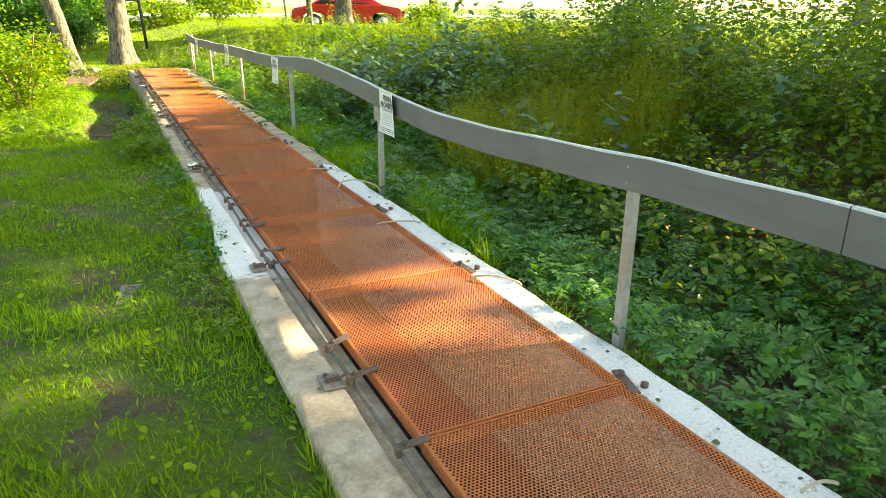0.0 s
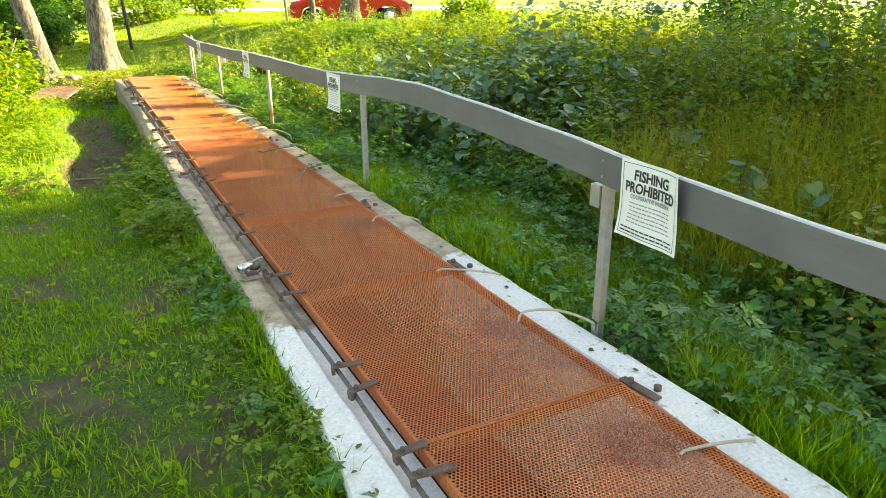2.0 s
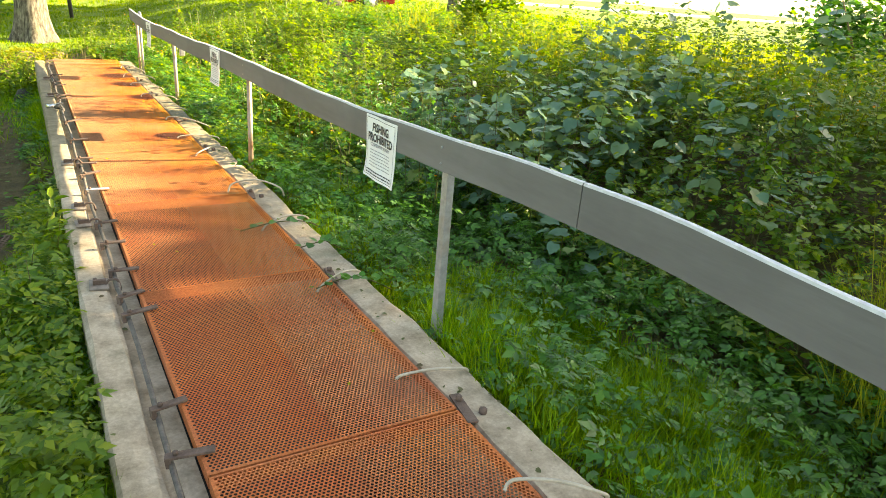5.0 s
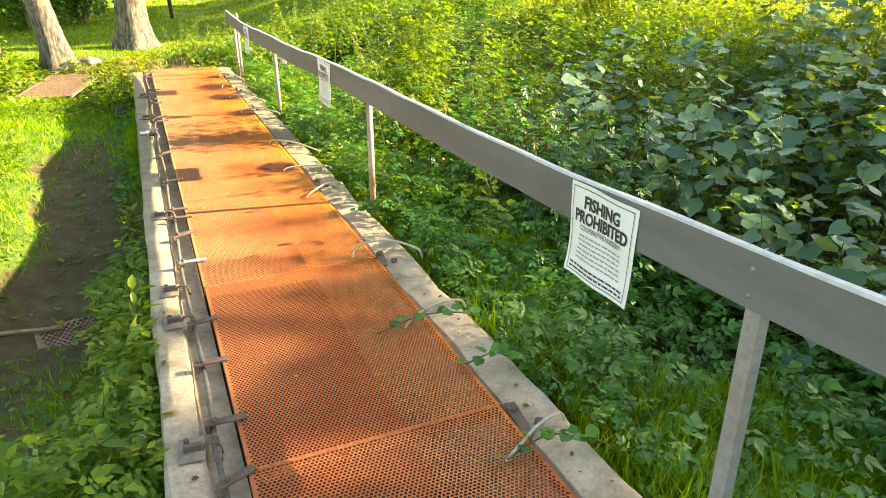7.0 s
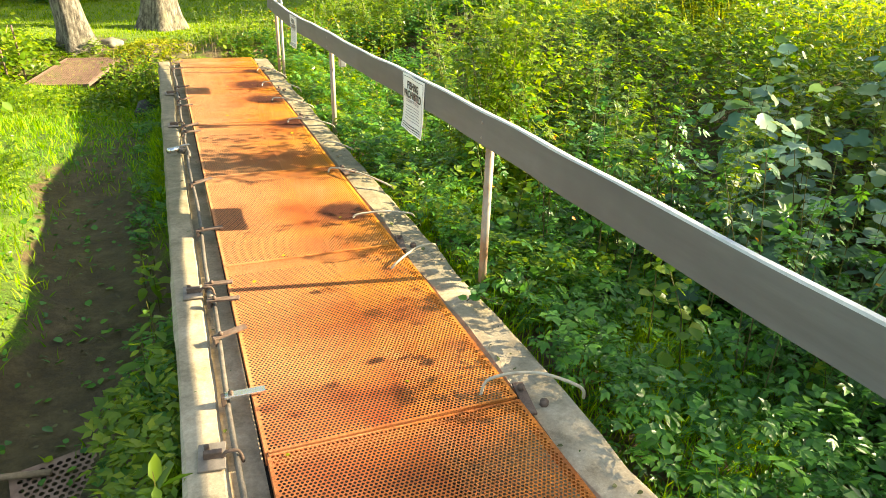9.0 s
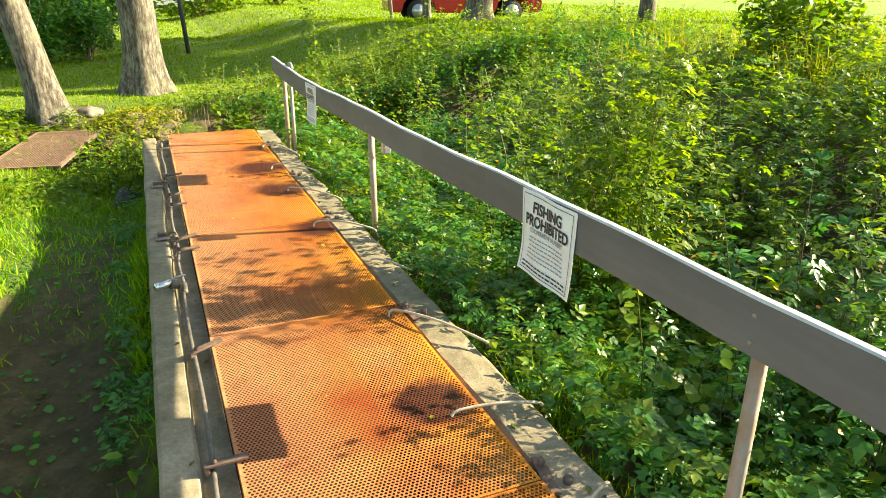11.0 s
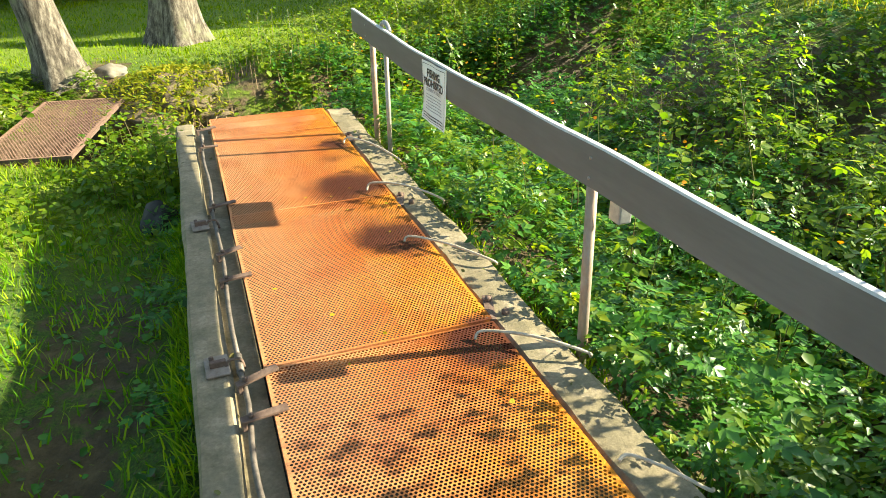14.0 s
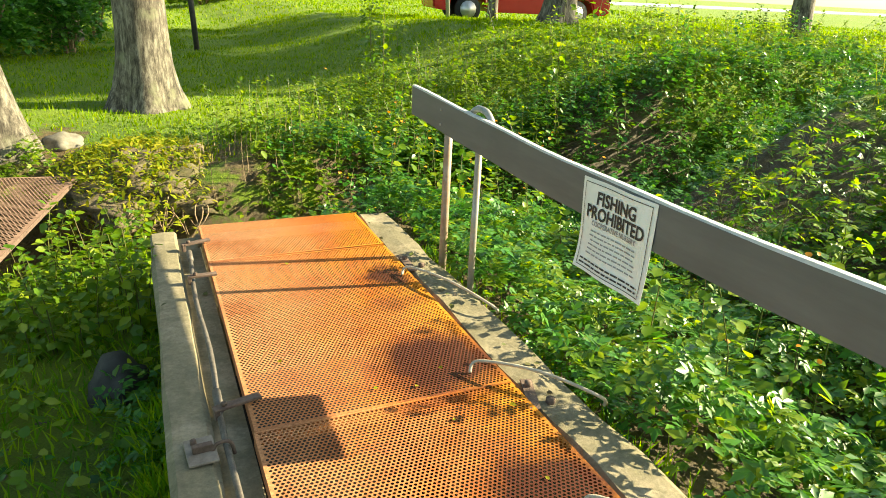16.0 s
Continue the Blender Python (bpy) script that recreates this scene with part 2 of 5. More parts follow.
RIM = speckled("alloy_rim", (0.5, 0.5, 0.51), (0.62, 0.62, 0.63), 20, 0.35, 0.7, 0.05)
MUD_WATER = speckled("shallow_muddy_water", (0.050, 0.036, 0.015), (0.105, 0.075, 0.030), 5, 0.3, 0.0, 0.05)
# Near-black colour gives the floor the deep shade below the holes.
CHANNEL_SHADE = speckled("shade_black_channel_floor", (0.010, 0.008, 0.006), (0.022, 0.018, 0.013), 6, 0.8, 0.0, 0.2)
DARK_LUMP = speckled("near_black_lump", (0.022, 0.020, 0.016), (0.06, 0.055, 0.045), 14, 0.8, 0.0, 0.6)
HERB = leafy("herb_leaf", [(0.024, 0.10, 0.013), (0.040, 0.16, 0.020), (0.065, 0.225, 0.028), (0.12, 0.29, 0.036)], 0.40, 0.36, 0.5, 0.15)
WEED = leafy("weed_leaf", [(0.055, 0.15, 0.010), (0.09, 0.20, 0.012), (0.15, 0.26, 0.016), (0.29, 0.36, 0.022)], 0.52, 0.36, 0.5, 0.35)
BLUE_LEAF = leafy("broad_bluish_leaf", [(0.066, 0.155, 0.10), (0.09, 0.20, 0.125), (0.13, 0.25, 0.15), (0.17, 0.24, 0.06)], 0.3, 0.42, 0.45, 0.1)
GRASS = leafy("lawn_blade", [(0.060, 0.19, 0.005), (0.115, 0.29, 0.007), (0.21, 0.37, 0.010), (0.34, 0.45, 0.014)], 0.45, 0.5, 0.2)
# Yellower than GRASS: the far lawn's sunlit tint is put into the colour.
LAWN = leafy("sun_tinted_lawn_blade", [(0.070, 0.165, 0.003), (0.12, 0.23, 0.004), (0.19, 0.29, 0.006), (0.28, 0.36, 0.010)], 0.45, 0.6, 0.08, 0.1)
STRAW = leafy("seeding_grass", [(0.17, 0.24, 0.014), (0.27, 0.29, 0.02), (0.36, 0.32, 0.035), (0.22, 0.28, 0.016)], 0.45, 0.7, 0.15)
CROWN = leafy("tree_leaf", [(0.030, 0.085, 0.006), (0.05, 0.12, 0.008), (0.09, 0.16, 0.010)], 0.35, 0.5, 0.2)
PETAL = leafy("orange_petal", [(0.75, 0.22, 0.01), (0.85, 0.34, 0.02), (0.8, 0.28, 0.015)], 0.3)
STEM = leafy("green_stem", [(0.05, 0.075, 0.015), (0.08, 0.075, 0.025), (0.09, 0.055, 0.03)], 0.1)


# ---- mesh helpers ----
def part(name, bm, material, parent=None, label=""):
    me = bpy.data.meshes.new(name)
    bm.to_mesh(me)
    bm.free()
    return shell(name, me, material, parent, label)


def shell(name, me, material, parent=None, label=""):
    if not me.materials:
        me.materials.append(material)
    ob = new(name, me)
    if parent:
        ob.parent = parent
    return tagged(ob, label)


def holder(name, label, category, place=None, group="", kind=""):
    ob = new(name)
    ob.empty_display_size = 0.1
    if place:
        ob.matrix_basis = place
    return tagged(ob, label, category, group, kind)


def box(bm, x0, x1, y0, y1, z0, z1, bevel=0.0):
    m = Matrix.Translation(((x0 + x1) / 2, (y0 + y1) / 2, (z0 + z1) / 2)) @ Matrix.Diagonal((x1 - x0, y1 - y0, z1 - z0, 1))
    made = bmesh.ops.create_cube(bm, size=1, matrix=m)
    if bevel:
        edges = list({e for v in made["verts"] for e in v.link_edges})
        bmesh.ops.bevel(bm, geom=edges, offset=bevel, segments=2, affect="EDGES", profile=0.6)


def boxes(name, specs, material, parent=None, label="", bevel=0.0):
    bm = bmesh.new()
    for s in specs:
        box(bm, *s, bevel=bevel)
    return part(name, bm, material, parent, label)


def tube(name, pts, radius, material, parent=None, label="", sides=8, taper=None):
    """A round bar that follows points; taper gives the radius at its end."""
    pts = [Vector(p) for p in pts]
    verts, faces = [], []
    for i, p in enumerate(pts):
        d = (pts[min(i + 1, len(pts) - 1)] - pts[max(i - 1, 0)]).normalized()
        a = d.orthogonal().normalized() if i == 0 else (a - d * a.dot(d)).normalized()
        b = d.cross(a)
        r = radius if taper is None else radius + (taper - radius) * i / (len(pts) - 1)
        for k in range(sides):
            t = 2 * math.pi * k / sides
            verts.append(p + (a * math.cos(t) + b * math.sin(t)) * r)
    for i in range(len(pts) - 1):
        for k in range(sides):
            faces.append((i * sides + k, i * sides + (k + 1) % sides, (i + 1) * sides + (k + 1) % sides, (i + 1) * sides + k))
    faces.append(tuple(range(sides))[::-1])
    faces.append(tuple((len(pts) - 1) * sides + k for k in range(sides)))
    me = bpy.data.meshes.new(name)
    me.from_pydata(verts, [], faces)
    me.polygons.foreach_set("use_smooth", [True] * len(me.polygons))
    return shell(name, me, material, parent, label)


def arc(points, n=14):
    """Points on a smooth curve through a few given ones."""
    p = [Vector(points[0])] + [Vector(q) for q in points] + [Vector(points[-1])]
    out = []
    for i in range(1, len(p) - 2):
        for k in range(n):
            t = k / n
            a, b, c, d = p[i - 1], p[i], p[i + 1], p[i + 2]
            out.append(0.5 * (2 * b + (c - a) * t + (2 * a - 5 * b + 4 * c - d) * t * t + (3 * b - a - 3 * c + d) * t ** 3))
    return out + [Vector(points[-1])]


def smoothstep(a, b, v):
    t = np.clip((v - a) / (b - a), 0, 1)
    return t * t * (3 - 2 * t)


def ripple(x, y, seed=0.0):
    """Cheap smooth unevenness between about -1 and 1."""
    return (np.sin(1.7 * x + 2.3 * y + seed) + np.sin(3.1 * x - 1.9 * y + 2 * seed + 1) + 0.6 * np.sin(6.3 * x + 5.1 * y + seed * 3)
            + 0.4 * np.sin(11.0 * x - 9.0 * y + seed)) / 3


END = 13.9  # where the walkway stops
WIDE = 0.765  # width of the panels
PITCH = 1.22


def mud_line(y):
    """How far west of the panels the middle of the muddy strip lies."""
    return 0.62 + 0.10 * np.sin(1.9 * y) + 0.05 * np.sin(4.7 * y + 1)


def ground_z(x, y):
    """Height of the ground."""
    x, y = np.asarray(x, float), np.asarray(y, float)
    left = -0.07 - 0.10 * smoothstep(3.5, 6.5, y) - 0.05 * smoothstep(0.2, 2.5, -x)
    mud = np.exp(-((x + mud_line(y)) / 0.33) ** 4) * smoothstep(6.2, 7.8, y) * (1 - 0.6 * smoothstep(10.4, 11.4, y))
    left = left - 0.06 * smoothstep(9.5, 11.5, y) * smoothstep(-1.7, -0.8, x)
    left = left - 0.17 * mud - 0.14 * smoothstep(11.5, 13.4, y)
    right = -0.13 - 0.20 * smoothstep(1.0, 1.9, x) + 0.86 * smoothstep(2.3, 5.2, x)
    past = smoothstep(END, END + 0.5, y)
    side = np.where(x < 0.36, 0.0, 1.0) * (1 - past) + smoothstep(-0.5, 1.2, x) * past
    z = left + (right - left) * side
    lawn = -0.24 + 0.05 * smoothstep(19, 26, y) + 0.80 * smoothstep(1.2, 5.5, x) - 0.05 * smoothstep(3, 9, -x) - 0.26 * smoothstep(22, 27, y) * smoothstep(3, 6, x)
    z = z + (lawn - z) * smoothstep(15.9, 17.4, y)
    creek = np.exp(-((y - 15.1 - 0.12 * np.sin(x * 1.3) - 0.45 * smoothstep(-0.3, 0.9, -x)) / 0.62) ** 4) * (1 - 0.25 * smoothstep(1.2, 5.0, x))
    z = z - 0.95 * creek
    z = z + 0.018 * ripple(x * 1.3, y * 1.3) * (1 + 2 * smoothstep(12, 40, y))
    z = z - 0.16 * np.exp(-((x + 1.2) / 0.62) ** 4 - ((y - 15.95) / 0.6) ** 4)
    under = (x > -0.19) & (x < 0.92) & (y < END - 0.02)
    return np.where(under, -0.95, z)


# ---- the ground ----
def spaced(lo, hi, near0, near1, fine, coarse):
    v = [near0]
    while v[-1] < near1:
        v.append(v[-1] + fine)
    s = fine
    while v[-1] < hi:
        s = min(s * 1.35, coarse)
        v.append(v[-1] + s)
    w, s = [near0], fine
    while w[-1] > lo:
        s = min(s * 1.35, coarse)
        w.append(w[-1] - s)
    return np.array(w[:0:-1] + v)


gx = spaced(-600, 600, -3.0, 6.0, 0.07, 60)
gx = np.sort(np.concatenate([gx[(abs(gx + 0.19) > 0.02) & (abs(gx - 0.92) > 0.02)], [-0.192, -0.188, 0.918, 0.922]]))
gy = spaced(-500, 900, -3.0, 20.0, 0.09, 60)
X, Y = np.meshgrid(gx, gy)
Z = ground_z(X, Y)
nx, ny = len(gx), len(gy)
idx = np.arange(nx * ny).reshape(ny, nx)
quads = np.stack([idx[:-1, :-1], idx[:-1, 1:], idx[1:, 1:], idx[1:, :-1]], -1).reshape(-1, 4)
me = bpy.data.meshes.new("ground")
me.from_pydata(np.stack([X, Y, Z], -1).reshape(-1, 3).tolist(), [], quads.tolist())
me.polygons.foreach_set("use_smooth", [True] * len(me.polygons))
bare = np.exp(-((X + mud_line(Y)) / 0.36) ** 4) * smoothstep(6.1, 8.2, Y) * (1 - 0.3 * smoothstep(10.3, 11.2, Y) - 0.7 * smoothstep(12.0, 13.2, Y)) * 0.9
bare = np.maximum(bare, np.exp(-((Y - 15.15 - 0.45 * smoothstep(-0.3, 0.9, -X)) / 0.70) ** 4) * (1 - smoothstep(1.0, 3.0, X)))
bare = np.maximum(bare, 0.85 * smoothstep(0.9, 1.1, X) * (1 - smoothstep(3.5, 5.5, X)) * (1 - smoothstep(15.9, 16.9, Y)) * smoothstep(-2.6, -1.4, Y))
bare = np.maximum(bare, 0.55 * np.exp(-((Y - 16.1) / 0.9) ** 4) * (1 - smoothstep(0.5, 1.5, X)))
bare = np.maximum(bare, 0.42 * np.exp(-((X + 0.85) / 0.22) ** 2 - ((Y - 1.6) / 0.75) ** 2))
bare = np.maximum(bare, 0.5 * np.exp(-((X + 0.75) / 0.16) ** 2 - ((Y - 3.3) / 0.7) ** 2))
bare = np.maximum(bare, 0.9 * np.exp(-((X + 0.9) / 0.35) ** 2 - ((Y - 17.0) / 0.9) ** 2))
bare = np.maximum(bare, 0.60 * smoothstep(-0.05, 0.5, ripple(X * 2.6, Y * 2.2, 8.0)) * (X < -0.3) * (X > -2.6) * (Y < 8))
at = me.attributes.new("bare", "FLOAT", "POINT")
at.data.foreach_set("value", bare.reshape(-1).astype(np.float32))
tagged(shell("ground", me, GROUND), "uneven grassy ground with a muddy strip and creek bed", "ground", kind="structure")

# shallow water standing in the mud and in the creek
bm = bmesh.new()
bmesh.ops.create_grid(bm, x_segments=8, y_segments=8, size=1, matrix=Matrix.Translation((0.5, 15.1, -1.12)) @ Matrix.Diagonal((5.0, 1.0, 1, 1)))
tagged(part("water_creek", bm, MUD_WATER), "thin brown water in the narrow creek bed", "water", kind="structure")
bm = bmesh.new()
bmesh.ops.create_grid(bm, x_segments=4, y_segments=8, size=1, matrix=Matrix.Translation((-0.70, 7.75, -0.356)) @ Matrix.Diagonal((0.48, 1.15, 1, 1)))
tagged(part("water_puddle", bm, MUD_WATER), "brown puddle lying in the muddy strip", "water", kind="structure")

# road and far side
bm = bmesh.new()
box(bm, -20, 320, 62, 84, 0.0, 0.40)
tagged(part("road", bm, ROAD), "pale road beyond the sunny lawn", "road", kind="structure")


# ---- the concrete channel ----
def ledge(name, x0, x1, z0, z1, material, label, seed, ragged=0.006, flare=0.0):
    """A long concrete kerb with uneven edges."""
    n = 190
    ys = np.linspace(-5, END, n)
    prof = [(x0, z0), (x0, z1 - 0.012), (x0 + 0.012, z1), ((x0 + x1) / 2, z1 + 0.002), (x1 - 0.012, z1), (x1, z1 - 0.012), (x1, z0)]
    verts, faces = [], []
    for y in ys:
        for k, (px, pz) in enumerate(prof):
            wob = float(ripple(y * 2.2 + k * 0.3, k * 1.7 + y, seed)) * ragged
            out = flare * float(1 - smoothstep(1.9, 2.9, y)) if k < 3 else 0.0
            verts.append((px - out + (wob if 0 < k < 6 else 0), y, pz + (0.4 * wob if 0 < k < 6 else 0)))
    m = len(prof)
    for i in range(n - 1):
        for k in range(m - 1):
            faces.append((i * m + k, i * m + k + 1, (i + 1) * m + k + 1, (i + 1) * m + k))
    faces.append(tuple(range(m))[::-1])
    faces.append(tuple((n - 1) * m + k for k in range(m)))
    me = bpy.data.meshes.new(name)
    me.from_pydata(verts, [], faces)
    return tagged(shell(name, me, material), label, "wall", kind="structure")


ledge("wall_west", -0.215, -0.100, -1.3, -0.018, CONCRETE_L, "weathered concrete channel wall with a worn white patch", 1.0, flare=0.065)
ledge("wall_east", 0.775, 0.935, -1.3, -0.012, CONCRETE_R, "weathered concrete channel wall with flaking white paint", 2.5, 0.012)
boxes("wall_shelf", [(-0.112, -0.006, -5, END - 0.02, -1.3, -0.048)], CONCRETE_L)
tagged(bpy.data.objects["wall_shelf"], "concrete shelf stepped below the channel wall top", "wall", kind="structure")
boxes("wall_end", [(-0.02, 0.78, END - 0.16, END - 0.03, -1.3, -0.03)], CONCRETE)
tagged(bpy.data.objects["wall_end"], "concrete end wall closing the covered channel", "wall", kind="structure")
boxes("floor_channel", [(-0.012, 0.775, -5, END - 0.16, -0.9, -0.75)], CHANNEL_SHADE)
tagged(bpy.data.objects["floor_channel"], "floor under the perforated panels, coloured black for shade", "floor", kind="structure")


# ---- perforated panels ----
def perforated(name, width, length, pitch, hole, margin, end):
    """A flat sheet with staggered six-sided holes."""
    row = pitch * 0.866
    cols, rows_ = int((width - 2 * margin) / pitch), int((length - 2 * end) / row)
    x0, y0 = (width - cols * pitch) / 2, (length - rows_ * row) / 2
    ang = np.radians(np.array([30, 90, 150, 210, 270, 330]))
    hexa = np.stack([np.cos(ang) * hole, np.sin(ang) * hole], -1)
    corner = np.array([[pitch / 2, -row / 2], [pitch / 2, row / 2], [-pitch / 2, row / 2], [-pitch / 2, -row / 2]])
    local = np.concatenate([hexa, corner])
    cells = []
    for r in range(rows_):
        odd = r % 2
        for c in range(cols - odd):
            cells.append((x0 + (c + 0.5 + 0.5 * odd) * pitch, y0 + (r + 0.5) * row))
    cells = np.array(cells)
    pts = (cells[:, None, :] + local[None]).reshape(-1, 2)
    tri = [(5, 6, 7, 0), (0, 7, 1), (1, 7, 8), (1, 8, 2), (2, 8, 9, 3), (3, 9, 4), (4, 9, 6), (4, 6, 5)]
    faces = [tuple(10 * i + k for k in f) for i in range(len(cells)) for f in tri]
    verts = [(x, y, 0.0) for x, y in pts]
    for r in range(1, rows_, 2):  # half cells closing the shifted rows
        for xa in (x0, x0 + (cols - 0.5) * pitch):
            ya, b = y0 + r * row, len(verts)
            verts += [(xa, ya, 0), (xa + pitch / 2, ya, 0), (xa + pitch / 2, ya + row, 0), (xa, ya + row, 0)]
            faces.append((b, b + 1, b + 2, b + 3))
    for a0, a1, b0, b1 in ((0, width, 0, y0), (0, width, y0 + rows_ * row, length), (0, x0, y0, y0 + rows_ * row), (x0 + cols * pitch, width, y0, y0 + rows_ * row)):
        b = len(verts)
        verts += [(a0, b0, 0), (a1, b0, 0), (a1, b1, 0), (a0, b1, 0)]
        faces.append((b, b + 1, b + 2, b + 3))
    me = bpy.data.meshes.new(name)
    me.from_pydata(verts, [], faces)
    return me


def panel(length):
    ob = holder("walkway_cover", "rust-orange perforated steel panel laid over the channel", "panel", group="panels of the walkway")
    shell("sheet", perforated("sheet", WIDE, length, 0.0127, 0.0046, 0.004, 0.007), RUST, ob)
    for x in (0.0, WIDE - 0.006):
        boxes("side_flange", [(x, x + 0.006, 0.001, length - 0.001, -0.045, -0.002)], RUST, ob)
    for y in (0.0, length - 0.006):
        boxes("end_flange", [(0.008, WIDE - 0.008, y, y + 0.006, -0.045, -0.002)], RUST, ob)
    boxes("weld_strip", [(0.004, WIDE - 0.004, length - 0.009, length - 0.001, 0.0008, 0.0022)], RUST, ob, "lighter overlapping seam", 0.001)
    return ob


rng = random.Random(4)
first = panel(PITCH - 0.006)
first.matrix_basis = pose(0, -4 * PITCH, 0)
for k in range(-3, 11):
    m = pose(rng.uniform(-0.004, 0.004), k * PITCH + 0.003, rng.uniform(-0.002, 0.006), rng.uniform(-0.15, 0.15), rng.uniform(-0.3, 0.3), rng.uniform(-0.15, 0.15))
    if k == 10:
        m = pose(0, k * PITCH + 0.003, 0.002, 0.05, 0.2, 0)
    copy_thing(first, m)
last = panel(END - 11 * PITCH - 0.02)
last.matrix_basis = pose(0.0, 11 * PITCH + 0.008, 0.004, 0.1, 0, 0)

# ---- pipe and latches along the west edge ----
pipe = holder("control_pipe", "thin oxidised steel pipe lying along the channel wall", "pipe")
ys = [-2.6, 1.72, 4.05, 6.25, 8.35, 10.3, 11.05, 12.4, END - 0.35]
for a, b in zip(ys, ys[1:]):
    n = 8
    pts = [(-0.070 + 0.006 * math.sin(a * 2 + i), a + 0.03 + (b - a - 0.06) * i / n, -0.012 + 0.003 * math.cos(i + a)) for i in range(n + 1)]
    tube("pipe_length", pts, 0.0085, PIPE, pipe)
    tube("coupling", [(-0.070 + 0.006 * math.sin(b * 2), b - 0.05, -0.012), (-0.070 + 0.006 * math.sin(b * 2), b + 0.05, -0.012)], 0.0125, PIPE, pipe, "thicker pipe coupling", 10)


def latch(y, turn, bright=False, long=0.0):
    ob = holder("latch", "flat bright metal latch bar holding a panel edge" if bright else "flat rusty latch bar holding a panel edge", "latch", pose(-0.028, y, 0.016, 0, rng.uniform(-6, 2), turn), "latches along the panels")
    mat = CHROME if bright else DARK_RUST
    boxes("bar", [(-0.055, 0.045 + long, -0.014, 0.014, -0.004, 0.004)], mat, ob, "", 0.0015)
    boxes("hook", [(-0.064, -0.05, -0.013, 0.013, -0.03, 0.004)], DARK_RUST, ob, "", 0.002)
    tube("bolt", [(-0.035, 0, 0.003), (-0.035, 0, 0.014)], 0.008, DARK_RUST, ob, "", 6)
    return ob


for k, y in enumerate((-0.85, -0.03, 0.42, 0.69, 1.63, 1.83, 2.30, 2.42, 2.80, 2.96, 3.67, 3.91, 4.60, 4.98, 5.24, 5.91, 6.08, 6.34, 6.69, 7.0, 7.60, 7.97, 8.22, 8.36, 8.94, 9.65, 10.75, 10.93, 11.58, 11.82, 12.33, 13.26, 13.64)):
    latch(y, rng.uniform(-16, 24), y == 7.60, rng.choice((0.0, 0.012, 0.022)))

for y in (4.08, 10.30):
    ob = holder("pipe_valve", "bright metal valve on the thin pipe", "valve", pose(-0.105, y, 0.03, 0, 0, 25))
    tube("body", [(-0.080, 0, -0.004), (-0.018, 0, -0.004)], 0.018, CHROME, ob, "", 12)
    tube("cap", [(-0.088, 0, -0.004), (-0.080, 0, -0.004)], 0.022, CHROME, ob, "", 6)
    tube("lever", arc([(-0.02, 0, 0.006), (0.02, 0.004, 0.014), (0.060, 0.012, 0.008)], 5), 0.0055, ZINC, ob)
    tube("collar", [(-0.02, 0, -0.01), (0.018, 0, -0.020)], 0.022, PIPE, ob, "dark pipe clamp")

for k, y in enumerate((0.45, 1.66, 4.02, 6.27, 7.08, 7.37, 8.36, 11.06, 12.18)):
    ob = holder("pipe_bracket", "square weathered steel plate bracket bolted to concrete", "bracket", pose(-0.128, y, -0.012, 0, 0, rng.uniform(-8, 8)), "brackets along the pipe")
    boxes("plate", [(-0.045, 0.028, -0.055, 0.055, 0.0, 0.006)], PATCH, ob, "", 0.002)
    boxes("angle", [(-0.03, 0.02, -0.014, 0.004, 0.006, 0.026)], DARK_RUST, ob, "", 0.003)
    tube("bolt", [(-0.022, 0.03, 0.004), (-0.022, 0.03, 0.02)], 0.008, DARK_RUST, ob, "", 6)
    tube("u_clamp", arc([(0.018, -0.012, 0.004), (0.030, -0.012, 0.022), (0.062, -0.012, 0.020), (0.072, -0.012, -0.02)], 4), 0.005, DARK_RUST, ob, "", 6)

# ---- plastic tubes and hold-downs along the east edge ----
for k, (ya, yb, xa, xb, high) in enumerate(((-0.66, -0.68, 0.82, 0.96, 0.03), (1.03, 0.90, 0.72, 0.93, 0.05), (2.05, 2.0, 0.64, 0.90, 0.02), (2.98, 2.80, 0.70, 0.95, 0.09), (3.62, 3.46, 0.66, 0.92, 0.02), (4.50, 4.36, 0.68, 0.93, 0.06),
        (5.11, 5.07, 0.66, 0.93, 0.03), (5.86, 5.96, 0.66, 0.92, 0.07), (6.66, 6.74, 0.66, 0.95, 0.08), (7.37, 7.26, 0.66, 0.97, 0.12), (8.30, 8.44, 0.66, 0.93, 0.07), (8.91, 8.86, 0.65, 0.96, 0.04), (9.65, 9.28, 0.69, 0.98, 0.06),
        (10.26, 10.1, 0.79, 0.96, 0.03), (10.89, 10.68, 0.66, 0.97, 0.06), (11.66, 11.35, 0.66, 0.95, 0.05), (12.28, 12.0, 0.66, 0.97, 0.08), (13.06, 12.64, 0.72, 0.95, 0.07))):
    pts = arc([(xa, ya, 0.004), (xa + 0.03, ya, 0.5 * high), ((xa + xb) / 2, (ya + yb) / 2, 0.75 * high), (xb - 0.03, yb, 0.4 * high), (xb, yb + 0.01, -0.01)], 6)
    tagged(tube("plastic_tube", pts, 0.0052, TUBE), "bent cream plastic tube looping over the panel edge", "tube", "tubes along the panels")

